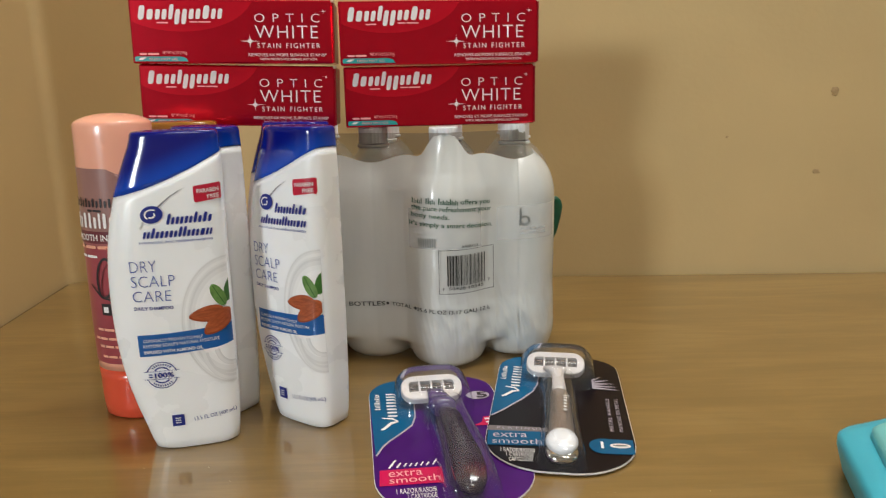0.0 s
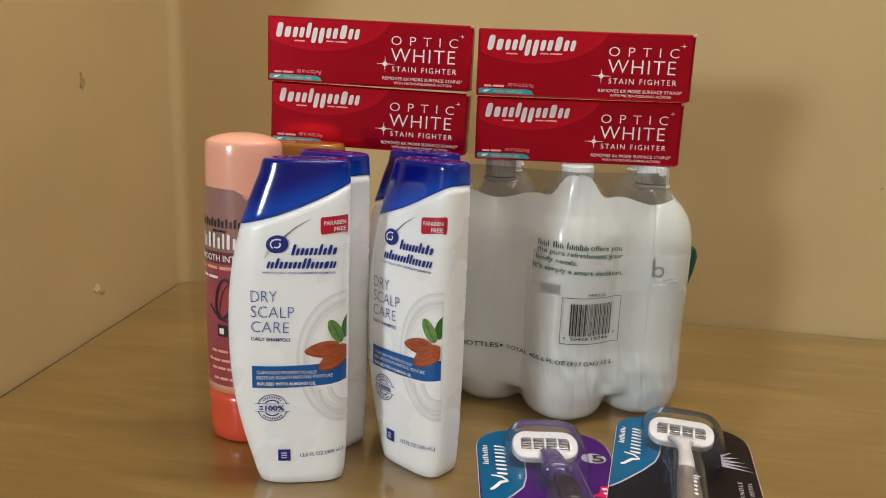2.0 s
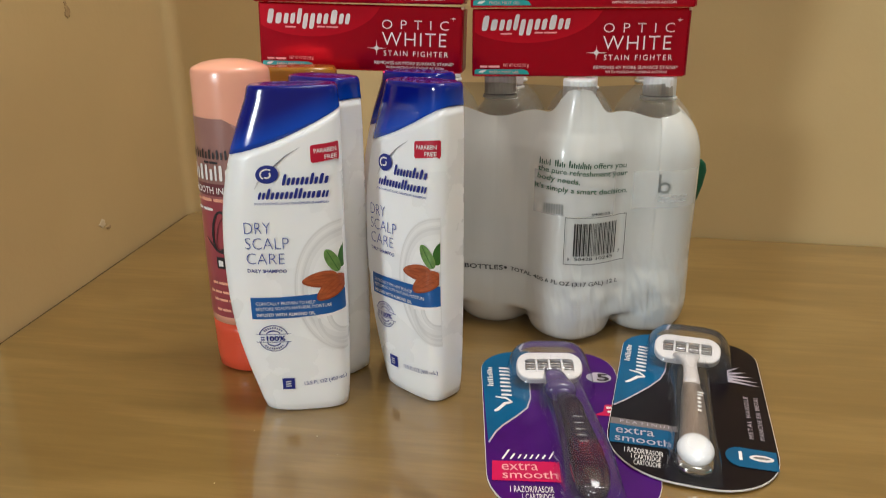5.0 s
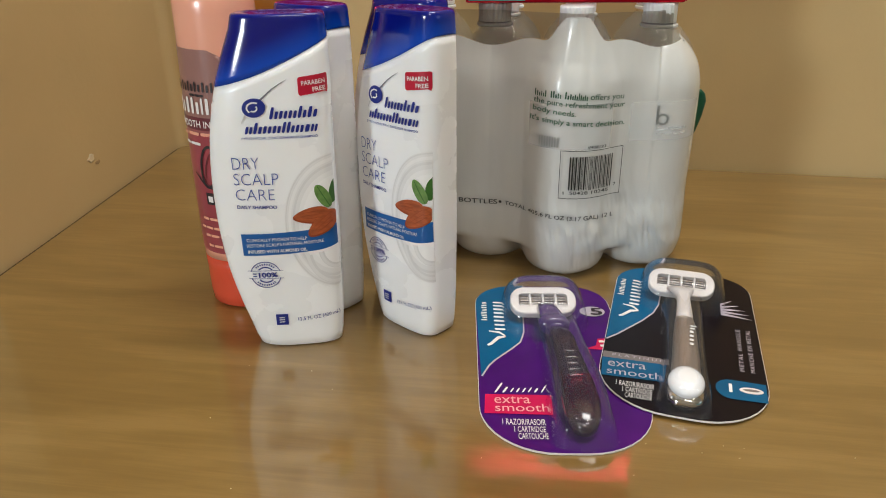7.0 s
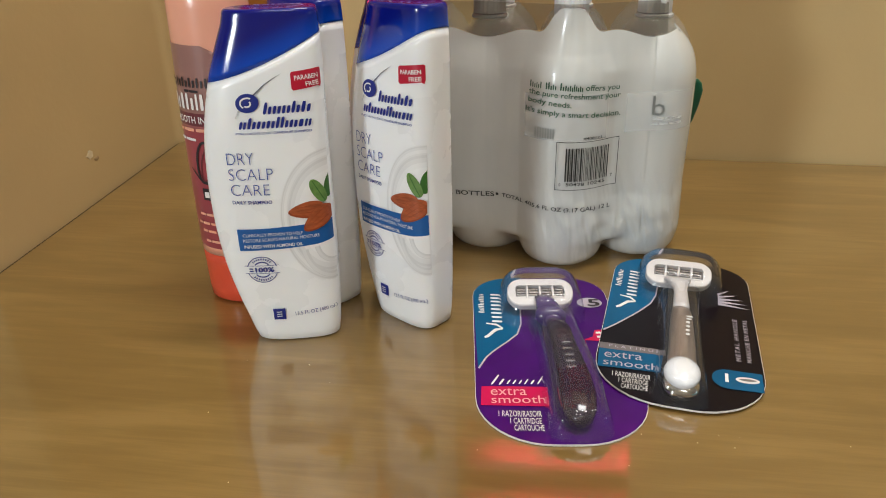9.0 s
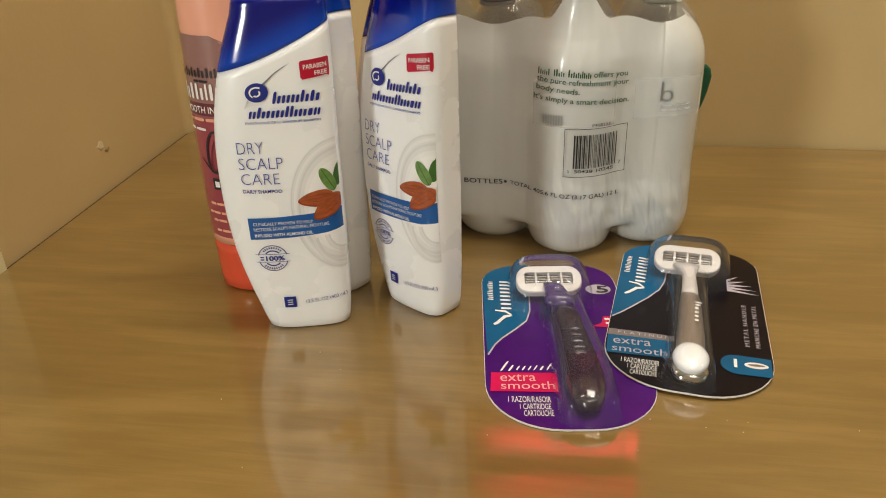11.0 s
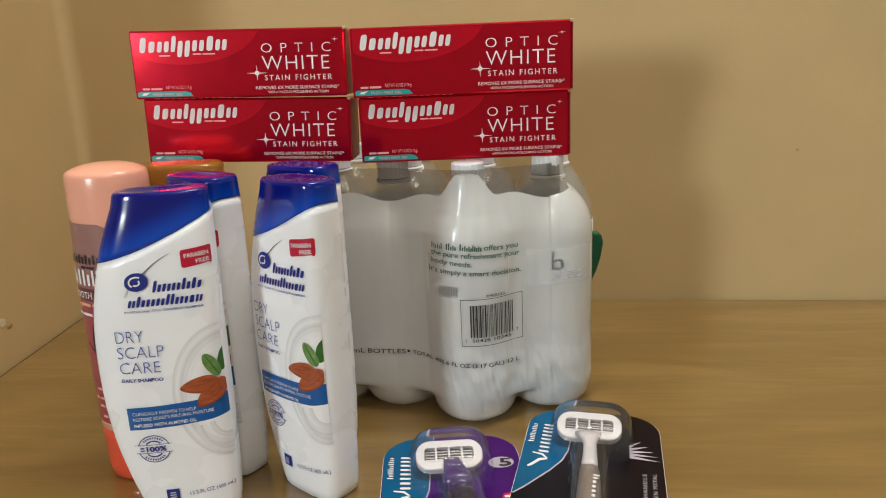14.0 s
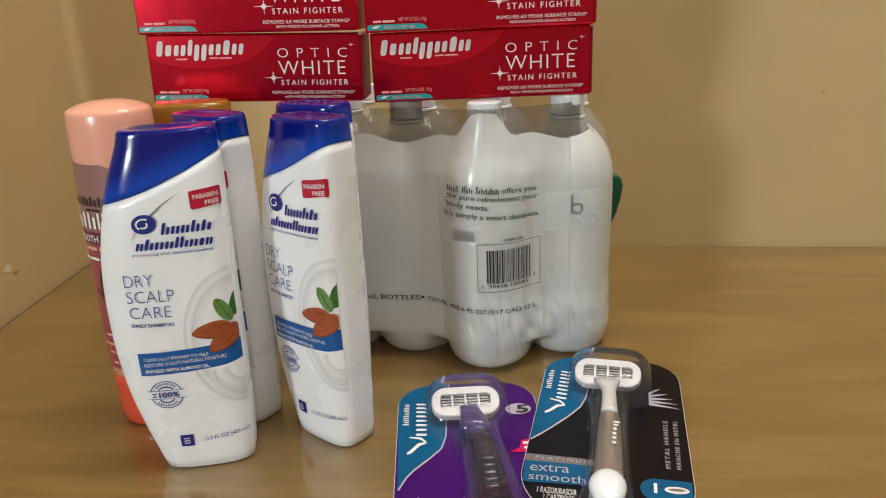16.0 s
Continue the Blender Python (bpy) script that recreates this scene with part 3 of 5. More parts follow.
def shampoo_bottle(m, label):
    t = thing("shampoo_bottle", m, label, "shampoo bottle", "white shampoo bottles")
    rows = 34
    rings = [hs_ring(lambda x: 0.0, shrink=0.93)]
    rings += [hs_ring(lambda x, k=k: hs_cap_line(x) * k) for k in [0.008 + (1 - 0.008) * i / rows for i in range(rows + 1)]]
    part("bottle_body", rings_bm(rings), BOTTLEW, t, "white plastic body", smooth=True)
    # cap, a hair proud of the body, with a rounded shoulder and a slightly dished top
    rings = [hs_ring(lambda x: hs_cap_line(x), shrink=0.97), hs_ring(lambda x: hs_cap_line(x) - 0.0002, shrink=1.012)]
    top = HSTOP - 0.0045
    rings += [hs_ring(lambda x, k=k: hs_cap_line(x) + (top - hs_cap_line(x)) * k, shrink=1.012 - 0.004 * k) for k in (0.1, 0.3, 0.5, 0.7, 0.85, 1.0)]
    for dz, s in ((0.0020, 0.996), (0.0034, 0.975), (0.0042, 0.94), (0.0045, 0.88), (0.0038, 0.70), (0.0030, 0.40), (0.0028, 0.1)):
        rings.append(hs_ring(lambda x, d=dz: top + d, shrink=s))
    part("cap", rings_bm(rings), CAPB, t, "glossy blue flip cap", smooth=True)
    mm = 0.001

    def pts(*p):
        return [(a * mm, b * mm) for a, b in p]

    def ink(name, points, mat, layer=1, label=""):
        return patch(name, points, mat, t, hs_map, layer, 0.0025, label)

    def line(body, a, b, h, mat, **k):
        return lettering(body, (a[0] * mm, a[1] * mm), (b[0] * mm, b[1] * mm), h * mm, mat, t, hs_map, k.pop("layer", 3), **k)

    # bowl of cream, cut by the label's edge
    edge = 0.0372

    def cut(points):
        return [(min(x, edge), y) for x, y in points]

    for i, (k, ink_mat) in enumerate(zip((1.0, 0.985, 0.965, 0.93, 0.88, 0.85, 0.81, 0.74, 0.66), (3, 2, 1, 0, 1, 2, 1, 0, 4))):
        ink("bowl_rim" if i < 6 else "bowl_cream", cut(ellipse(0.0375, 0.102 + 0.003 * (1 - k), 0.0380 * k, 0.0520 * k, 0, 60, 90, 270)), BOWLS[ink_mat], 1 + 0.2 * i)
    for rx, rz, w, m in ((0.0265, 0.0305, 0.0050, 2), (0.0262, 0.0300, 0.0026, 1), (0.0165, 0.0180, 0.0040, 2), (0.0160, 0.0176, 0.0022, 1)):
        ink("bowl_swirl", cut(ring_band(0.0385, 0.0825, rx, rz, w, 188, 272, 24)), BOWLS[m], 2.85 if m == 2 else 2.95)
    # leaves and almonds
    ink("printed_leaf", cut(ellipse(0.0375, 0.1265, 0.0095, 0.0042, 76, 20)), LEAFD, 3)
    ink("printed_leaf", cut(ellipse(0.0288, 0.1235, 0.0100, 0.0046, 118, 22)), LEAFM, 4)
    ink("leaf_vein", [(0.0246, 0.1315), (0.0252, 0.1316), (0.0336, 0.1155), (0.0330, 0.1152)], LEAFD, 5)

    def almond(cx, cy, a, b, turn, layer):
        out = []
        for i in range(28):
            w = 2 * math.pi * i / 28
            x, y = a * math.cos(w), b * math.sin(w) * (1 - 0.28 * math.cos(w + math.pi))
            c, s = math.cos(radians(turn)), math.sin(radians(turn))
            out.append((cx + x * c - y * s, cy + x * s + y * c))
        ink("almond_shade", cut([(cx + (x - cx) * 1.06 - 0.0004, cy + (y - cy) * 1.08 - 0.0009) for x, y in out]), ALMOND2, layer - 0.4)
        ink("printed_almond", cut(out), ALMOND, layer)
        for k in (-0.45, 0.0, 0.45):
            c, s = math.cos(radians(turn)), math.sin(radians(turn))
            seg = [(-0.6 * a, k * b * 0.8), (0.0, k * b * 1.0 + 0.0003), (0.62 * a, k * b * 1.05), (0.62 * a, k * b * 1.05 - 0.0003), (0.0, k * b - 0.0002), (-0.6 * a, k * b * 0.8 - 0.0002)]
            ink("almond_line", cut([(cx + x * c - y * s, cy + x * s + y * c) for x, y in seg]), ALMOND2, layer + 1)

    almond(0.0195, 0.1105, 0.0128, 0.0056, 4, 5)
    almond(0.0275, 0.1035, 0.0128, 0.0066, 36, 7)
    # blue band
    ink("claim_band", pts((-31.2, 97.6), (-10, 97.6), (10, 98.4), (28, 99.6), (37.2, 100.6), (37.2, 84.4), (25, 82.4), (0, 80.8), (-31.2, 80.4)), BANDB, 3, "blue printed band")
    line("CLINICALLY PROVEN TO HELP", (-27.7, 91.8), (14.4, 91.6), 2.5, WHITEINK, layer=5)
    line("RESTORE SCALP'S NATURAL MOISTURE", (-27.9, 87.4), (26.5, 88.4), 2.6, WHITEINK, layer=5)
    line("INFUSED WITH ALMOND OIL", (-27.7, 82.6), (13.9, 82.8), 2.6, WHITEINK, bold=0.02, layer=5)
    # tag
    ink("paraben_tag", pts((18.6, 208.2), (37.2, 210), (38.0, 209.2), (38.0, 199.4), (37.4, 196.8), (35.8, 197.9), (18.8, 195.8), (17.6, 197), (17.6, 207)), TAGR, 2, "crimson corner tag")
    line("PARABEN", (20.2, 202.6), (36.4, 203.6), 3.1, WHITEINK, bold=0.015, layer=4)
    line("FREE", (27.6, 198.3), (36.5, 198.9), 3.0, WHITEINK, bold=0.015, layer=4)
    # mark: a hair over a disc, and the two words as strokes
    ink("hair_stroke", pts((-12, 193.4), (-8.1, 194.6), (-0.2, 201.2), (6, 204.8), (11.4, 207.4), (5.6, 204.0), (0.2, 200.6), (-7.2, 193.8), (-11.4, 191)), GREYINK, 2)
    ink("hair_stroke", pts((-21.8, 178.6), (-19.4, 183.6), (-17.2, 186), (-18.6, 182.6), (-21.2, 178.4)), BOWL1, 2)
    ink("logo_disc", ellipse(-0.0125, 0.1888, 0.0076, 0.0064, 12, 28), NAVY, 3)
    ink("logo_swirl", ring_band(-0.0122, 0.1888, 0.0052, 0.0042, 0.0011, 60, 230, 18), WHITEINK, 5)
    ink("logo_swirl", ring_band(-0.0128, 0.1886, 0.0030, 0.0026, 0.0011, 230, 400, 16), WHITEINK, 5)
    bar_mark((-0.0040, 0.1808), (0.0292, 0.1812), [(0, 1.15, 1), (0, 0.78, 1), (0, 0.78, 1), (0, 1.15, 1.05), (0, 1.05, 1.2)], 0.0070, NAVY, t, hs_map, 3, 0.28, 0.66, square=0.5, strokes=True)
    bar_mark((-0.0205, 0.1712), (0.0285, 0.1712), [(0, 0.78, 0.85), (0, 1.15, 1), (0, 0.78, 1), (0, 0.78, 1), (0, 1.15, 0.5), (0, 1.15, 1), (0, 0.78, 1), (0, 0.78, 0.7), (0, 0.78, 0.85)],
             0.0066, NAVY, t, hs_map, 3, 0.28, 0.66, square=0.5, strokes=True)
    line("PYRITHIONE ZINC", (-22.4, 167.2), (1.2, 167.2), 1.7, BLUEINK)
    line("DANDRUFF SHAMPOO", (2.4, 167.2), (28.6, 167.1), 1.7, BLUEINK, bold=0.02)
    line("DRY", (-31.0, 146.4), (-13.2, 146.4), 8.2, BLUEINK, bold=-0.018)
    line("SCALP", (-31.2, 135.0), (-1.6, 134.4), 8.4, BLUEINK, bold=-0.018)
    line("CARE", (-31.2, 123.8), (-5.2, 123.0), 8.2, BLUEINK, bold=-0.018)
    line("DAILY SHAMPOO", (-31.2, 117.3), (-4.4, 116.3), 2.7, NAVY, bold=0.02)
    # seal
    ink("seal_ring", ring_band(-0.0175, 0.0645, 0.0108, 0.0108, 0.0006, 15, 165, 28), NAVY, 2)
    ink("seal_ring", ring_band(-0.0175, 0.0645, 0.0108, 0.0108, 0.0006, 195, 345, 28), NAVY, 2)
    for a0, a1 in ((40, 140), (220, 320)):
        ink("seal_ring", ring_band(-0.0175, 0.0645, 0.0066, 0.0066, 0.0009, a0, a1, 20), NAVY, 2)
        for k in range(9):
            a = radians(a0 + (a1 - a0) * (k + 0.5) / 9)
            ink("seal_letter_bar", ellipse(-0.0175 + 0.0086 * math.cos(a), 0.0645 + 0.0086 * math.sin(a), 0.0009, 0.00045, math.degrees(a), 8), NAVY, 2)
    for z in (61.2, 67.6):
        ink("seal_line", pts((-30.0, z), (-5.2, z), (-5.2, z + 0.35), (-30.0, z + 0.35)), NAVY, 2)
    line("100%", (-22.5, 62.4), (-9.2, 62.4), 4.2, NAVY, bold=0.03)
    text_bar((-0.0268, 0.0630), (-0.0238, 0.0630), 0.0010, NAVY, t, hs_map, 3, 1)
    text_bar((-0.0268, 0.0650), (-0.0238, 0.0650), 0.0010, NAVY, t, hs_map, 3, 1)
    # base marks
    ink("square_mark", pts((-14.0, 30.4), (-5.2, 30.4), (-5.2, 20.9), (-14.0, 20.9)), NAVY, 2)
    for z in (23.4, 25.3, 27.2):
        ink("mark_bar", pts((-11.6, z), (-7.6, z + 0.2), (-7.6, z + 1.1), (-11.6, z + 0.9)), BOWL1, 4)
    line("13.5 FL OZ (400 mL)", (2.2, 22.6), (35.0, 25.6), 4.2, NAVY)
    return t


b1 = shampoo_bottle(pose(-0.197, 0.5395, 0, 0, 0, 15.5), "white shampoo bottle with a slanted glossy blue cap, on the desk")
copy_thing(b1, pose(-0.1100, 0.5768, 0, 0, 0, -34.5))
copy_thing(b1, pose(-0.195, 0.608, 0, 0, 0, -30))
copy_thing(b1, pose(-0.128, 0.652, 0, 0, 0, -24))


# ---------------------------------------------------------------- conditioner bottle
def conditioner(m):
    t = thing("conditioner_bottle", m, "peach hair conditioner bottle with a rose label and coral base", "conditioner bottle")
    R = [(0.000, 0.0310), (0.003, 0.0335), (0.036, 0.0345), (0.10, 0.0345), (0.16, 0.0335), (0.21, 0.0322), (0.250, 0.0312)]

    def ring(z, s=1.0, n=48):
        r = smooth_at(R, z)[0] * s
        return [(r * math.cos(2 * math.pi * i / n), r * 0.92 * math.sin(2 * math.pi * i / n), z) for i in range(n)]

    low = [ring(0, 0.94)] + [ring(z) for z in (0.003, 0.012, 0.024, 0.036, 0.0455)]
    part("base", rings_bm(low), CORAL, t, "coral translucent base", smooth=True)
    body = [ring(0.0455 + (0.251 - 0.0455) * i / 24, 1.004) for i in range(25)]
    top = []
    for dz, s in ((0.0022, 0.985), (0.0036, 0.95), (0.0052, 0.85), (0.0072, 0.68), (0.0088, 0.45), (0.0096, 0.2)):
        top.append([(x, y, 0.251 + dz) for x, y, z in ring(0.251, s)])
    part("bottle_body", rings_bm(body + top), PEACH, t, "peach plastic body and domed top", smooth=True)

    def cmap(s, z, lift):
        r = smooth_at(R, z)[0] * 1.004
        a = -math.pi / 2 + s / r
        return Vector(((r + lift * 1.6) * math.cos(a), (r * 0.92 + lift * 1.6) * math.sin(a), z))

    patch("label", [(-0.040, 0.0520), (0.040, 0.0520), (0.040, 0.154), (-0.040, 0.154)], ROSE, t, cmap, 1, 0.004, "rose pink label")
    patch("label", [(-0.040, 0.154), (0.040, 0.154), (0.040, 0.160), (-0.040, 0.160)], ROSEMID, t, cmap, 1, 0.004)
    patch("label", [(-0.040, 0.160), (0.040, 0.160), (0.030, 0.190), (0.020, 0.212), (0.010, 0.2172), (-0.040, 0.2190)], MAUVE, t, cmap, 1, 0.004, "mauve brown label panel")
    bar_mark((-0.026, 0.1870), (0.016, 0.1860), [(0, 1, 1)] * 6, 0.0075, DARKINK, t, cmap, 3, 0.0, 0.5, square=0.4, strokes=True)
    text_bar((-0.010, 0.1830), (0.004, 0.1825), 0.0018, DARKINK, t, cmap, 3, 2)
    bar_mark((-0.026, 0.1695), (0.022, 0.1690), [(0, 1, 1), (0, 1, 0.7), (0, 1, 1.1), (0, 1, 0.4), (0, 1, 1.1), (0, 1, 1)], 0.0125, WHITEINK, t, cmap, 3, 0.0, 0.52, square=0.4, strokes=True)
    patch("label_line", [(-0.036, 0.1568), (0.034, 0.1562), (0.034, 0.1662), (-0.036, 0.1668)], ROSEDARK, t, cmap, 2, 0.004, "dark rose name band")
    lettering("SMOOTH INTENSE", (-0.030, 0.1588), (0.026, 0.1584), 0.0054, WHITEINK, t, cmap, 3, bold=0.01)
    text_bar((-0.028, 0.1522), (0.024, 0.1518), 0.0026, PEACH, t, cmap, 3, 4)
    text_bar((-0.026, 0.1445), (-0.004, 0.1442), 0.0022, WHITEINK, t, cmap, 3, 2)
    patch("ribbon_loop", ring_band(0.0, 0.1270, 0.0082, 0.0180, 0.0022, 0, 330, 34, -8), DARKINK, t, cmap, 3, 0.004, "dark printed ribbon loop")
    patch("ribbon_loop", ring_band(0.002, 0.1260, 0.0052, 0.0150, 0.0010, 40, 300, 30, -16), ROSEDARK, t, cmap, 3, 0.004)
    patch("ribbon_tail", [(-0.016, 0.121), (-0.015, 0.1215), (-0.004, 0.112), (0.012, 0.107), (0.012, 0.1058), (-0.005, 0.1102)], DARKINK, t, cmap, 3, 0.004)
    patch("square_mark", [(-0.006, 0.0955), (0.003, 0.0955), (0.003, 0.1055), (-0.006, 0.1055)], DARKINK, t, cmap, 3, 0.004)
    patch("square_mark", [(-0.0035, 0.0980), (0.0008, 0.0980), (0.0008, 0.1030), (-0.0035, 0.1030)], WHITEINK, t, cmap, 5, 0.004)
    for z, a, b, n in ((0.0815, -0.014, 0.018, 3), (0.0735, -0.018, 0.022, 5), (0.0665, -0.014, 0.020, 4), (0.0575, -0.012, 0.016, 3)):
        text_bar((a, z), (b, z), 0.0022, PEACH, t, cmap, 3, n)
    return t


conditioner(pose(-0.264, 0.604, 0, 0, 0, -13))


# ---------------------------------------------------------------- amber bottle behind
def amber_bottle(m):
    t = thing("amber_bottle", m, "amber plastic bottle with a wide flat oval top", "bottle")

    def ring(z, sx, sy, n=48):
        out = []
        for i in range(n):
            a = 2 * math.pi * i / n
            ca, sa = math.cos(a), math.sin(a)
            out.append((sx * math.copysign(abs(ca) ** 0.75, ca), sy * math.copysign(abs(sa) ** 0.75, sa), z))
        return out

    part("bottle_body", rings_bm([ring(0, 0.033, 0.019), ring(0.004, 0.036, 0.022), ring(0.08, 0.039, 0.0235), ring(0.15, 0.040, 0.024), ring(0.21, 0.0395, 0.023)]), AMBER, t, smooth=True)
    part("cap", rings_bm([ring(0.2105, 0.0395, 0.023), ring(0.234, 0.0392, 0.0228), ring(0.2465, 0.0385, 0.0222), ring(0.2490, 0.0374, 0.0212), ring(0.2502, 0.0355, 0.0195),
                          ring(0.2504, 0.030, 0.016), ring(0.2502, 0.012, 0.006)]), AMBER, t, "translucent amber cap", smooth=True)
    return t


amber_bottle(pose(-0.236, 0.668, 0, 0, 0, 4))

# ---------------------------------------------------------------- pack of water bottles
PET_PROFILE = [(0.000, 0.0240), (0.003, 0.0310), (0.010, 0.0362), (0.022, 0.0392), (0.040, 0.0398), (0.075, 0.0388), (0.110, 0.0394), (0.120, 0.0396),
               (0.165, 0.0398), (0.176, 0.0388), (0.188, 0.0355), (0.198, 0.0300), (0.206, 0.0232), (0.212, 0.0170), (0.216, 0.0140), (0.223, 0.0134)]
SPOTS = [(-0.132, 0.742), (-0.060, 0.738), (0.012, 0.705), (0.084, 0.736)] + [(-0.132 + 0.0755 * i, 0.817 + 0.078 * j) for j in (0, 1) for i in (0, 1, 2, 3)]


def water_pack():
    t = thing("water_bottle_pack", pose(0, 0, 0), "shrink-wrapped pack of cloudy plastic water bottles with white caps", "water bottles")
    body = part("bottle", lathe_bm(PET_PROFILE, 44), PET, t, smooth=True)
    cap = part("cap", lathe_bm([(0.2215, 0.0146), (0.2365, 0.0146), (0.2378, 0.0138), (0.2380, 0.010)], 48, 24, 0.0005), CAPW, body, "ribbed white screw cap")
    part("neck_ring", lathe_bm([(0.2172, 0.0150), (0.2180, 0.0162), (0.2196, 0.0162), (0.2204, 0.0150)], 32), CAPW, body)
    part("label", lathe_bm([(0.126, 0.0398), (0.1262, 0.0402), (0.1605, 0.0404), (0.161, 0.0399)], 44, low=False, high=False), BLABEL, body, "white paper label", smooth=True)
    body.matrix_basis = pose(*SPOTS[0], 0)
    for k, (x, y) in enumerate(SPOTS[1:]):
        copy_thing(body, pose(x, y, 0, 0, 0, 37 * k))

    front = SPOTS[:4]

    def radius(z):
        return smooth_at(PET_PROFILE, z)[0] + 0.0012

    def tent(z):
        """The wrap stretched from the middle bottle's cap to its body."""
        return curve_at([(0.150, 0.0), (0.152, 0.0402), (0.180, 0.0378), (0.200, 0.0315), (0.214, 0.0245), (0.226, 0.0185), (0.234, 0.0165)], z)[0]

    def front_y(x, z):
        # the taut sheet runs from front to front of neighbouring bottles, slack at the foot and the shoulders
        slack = 0.0015 + 0.050 * max(0.0, 1 - z / 0.026) + 0.20 * max(0.0, z - 0.180)
        bridge = 0.80
        for (ax, ay), (bx, by) in zip(front, front[1:]):
            if ax <= x <= bx:
                f = (x - ax) / (bx - ax)
                bridge = ay + (by - ay) * f - radius(min(z, 0.17)) + slack * math.sin(math.pi * f) + 0.009 * (1 - math.sin(math.pi * f)) + 0.001
        s = math.exp(-bridge / 0.005)
        for cx, cy in front:
            d = abs(x - cx)
            r = max(radius(z), tent(z)) if cx == 0.012 else radius(z)
            y = cy - math.sqrt(max(0.0, r * r - d * d)) if d < r else cy + 3 * (d - r)
            s += math.exp(-y / 0.005)
        y = -0.005 * math.log(s) - 0.0003
        low = max(0.0, 1 - abs(z - 0.045) / 0.06)
        tall = max(0.0, min(1.0, (z - 0.160) / 0.02)) * math.exp(-((x - 0.012) / 0.03) ** 2) + 0.7 * math.exp(-((x - 0.088) / 0.012) ** 2) * max(0.0, min(1.0, (z - 0.160) / 0.02))
        wr = noise.noise(Vector((x * 120, z * 14, 3.1))) * (0.00025 + 0.0011 * tall) + noise.noise(Vector((x * 90 + z * 30, z * 75, 7.7))) * 0.0024 * low
        crease = 1 - abs(noise.noise(Vector((x * 230 + z * 45, z * 26, 1.3))))
        wr -= 0.0016 * crease ** 4 * low
        return y + wr * min(1.0, max(0.0, (x + 0.03) / 0.04))

    def fmap(x, z, lift):
        return Vector((x, front_y(x, z) - 0.0013 - lift, z))

    def top_z(x):
        k = math.exp(-((x - 0.012) / 0.019) ** 4)
        return 0.2085 + 0.0225 * k - 0.004 * math.cos((x - 0.084) / 0.072 * 2 * math.pi) * (1 - k)

    bm = bmesh.new()
    nx, nz = 300, 90
    grid = []
    for i in range(nx + 1):
        x = -0.172 + (0.1238 + 0.172) * i / nx
        zt = top_z(x)
        col = []
        for j in range(nz + 1):
            z = 0.002 + (zt - 0.002) * j / nz
            # the skirt stays inside the bottles' outline near the ends
            xx = x
            if i > nx - 19:
                xx = min(x, 0.084 + radius(z) - (nx - i) * 0.00015)
            col.append(bm.verts.new((xx, front_y(xx, z), z)))
        grid.append(col)
    for a, b in zip(grid, grid[1:]):
        for j in range(nz):
            bm.faces.new((a[j], b[j], b[j + 1], a[j + 1]))
    part("shrink_film", bm, FILM, t, "milky wrinkled shrink film", smooth=True)
    # sides and back of the wrap
    bm = bmesh.new()
    corner = [(0.1240, 0.738), (0.1250, 0.80), (0.1240, 0.92), (0.110, 0.936), (-0.150, 0.936), (-0.172, 0.92), (-0.1735, 0.80), (-0.172, 0.742)]
    lo = [bm.verts.new((x, y, 0.012)) for x, y in corner]
    hi = [bm.verts.new((x, y, 0.172)) for x, y in corner]
    for i in range(len(corner) - 1):
        bm.faces.new((lo[i], lo[i + 1], hi[i + 1], hi[i]))
    part("shrink_film", bm, FILM, t, "milky wrinkled shrink film", smooth=True)
    # clear upper film over the shoulders, tinted dark for the shade behind it
    bm = bmesh.new()
    rows = []
    for x in [-0.168 + 0.262 * i / 40 for i in range(41)]:
        zt = top_z(x)
        rows.append([bm.verts.new((x, front_y(x, zt) + 0.001 + 0.012 * k, zt + (0.232 - zt) * k + 0.0006)) for k in (0, 0.5, 1)])
    for a, b in zip(rows, rows[1:]):
        for j in (0, 1):
            bm.faces.new((a[j], b[j], b[j + 1], a[j + 1]))
    part("shaded_clear_film", bm, SHADEDFILM, t, "clear upper film with the shade behind it put into its tint", smooth=True)

    def line(body, a, b, h, mat=FILMGREEN, **k):
        return lettering(body, a, b, h, mat, t, fmap, 7, bold=0.012, **k)

    # slogan, with the brand words as bars
    bar_mark((-0.0205, 0.1688), (-0.0100, 0.1684), [(0, 1.3, 0.5), (0, 1, 0.9), (0, 1, 0.8), (0, 1.25, 0.5)], 0.0044, FILMGREEN, t, fmap, 7, 0.0, 0.5, square=0.4, strokes=True)
    bar_mark((-0.0072, 0.1683), (0.0022, 0.1680), [(0, 1.25, 0.5), (0, 1.35, 1), (0, 1, 0.9)], 0.0044, FILMGREEN, t, fmap, 7, 0.0, 0.66, square=0.4, strokes=True)
    bar_mark((0.0046, 0.1679), (0.0240, 0.1666), [(0, 1.35, 1.1), (0, 1, 1), (0, 1, 0.9), (0, 1.3, 0.4), (0, 1, 0.9), (0, 1, 0.9)], 0.0046, FILMGREEN, t, fmap, 7, 0.0, 0.66, square=0.4, strokes=True)
    line("offers you", (0.0258, 0.1660), (0.0545, 0.1638), 0.0062)
    line("the pure refreshment your", (-0.0210, 0.1618), (0.0560, 0.1570), 0.0060)
    line("body needs.", (-0.0215, 0.1548), (0.0150, 0.1520), 0.0060)
    line("It's simply a smart decision.", (-0.0235, 0.1465), (0.0570, 0.1415), 0.0062)
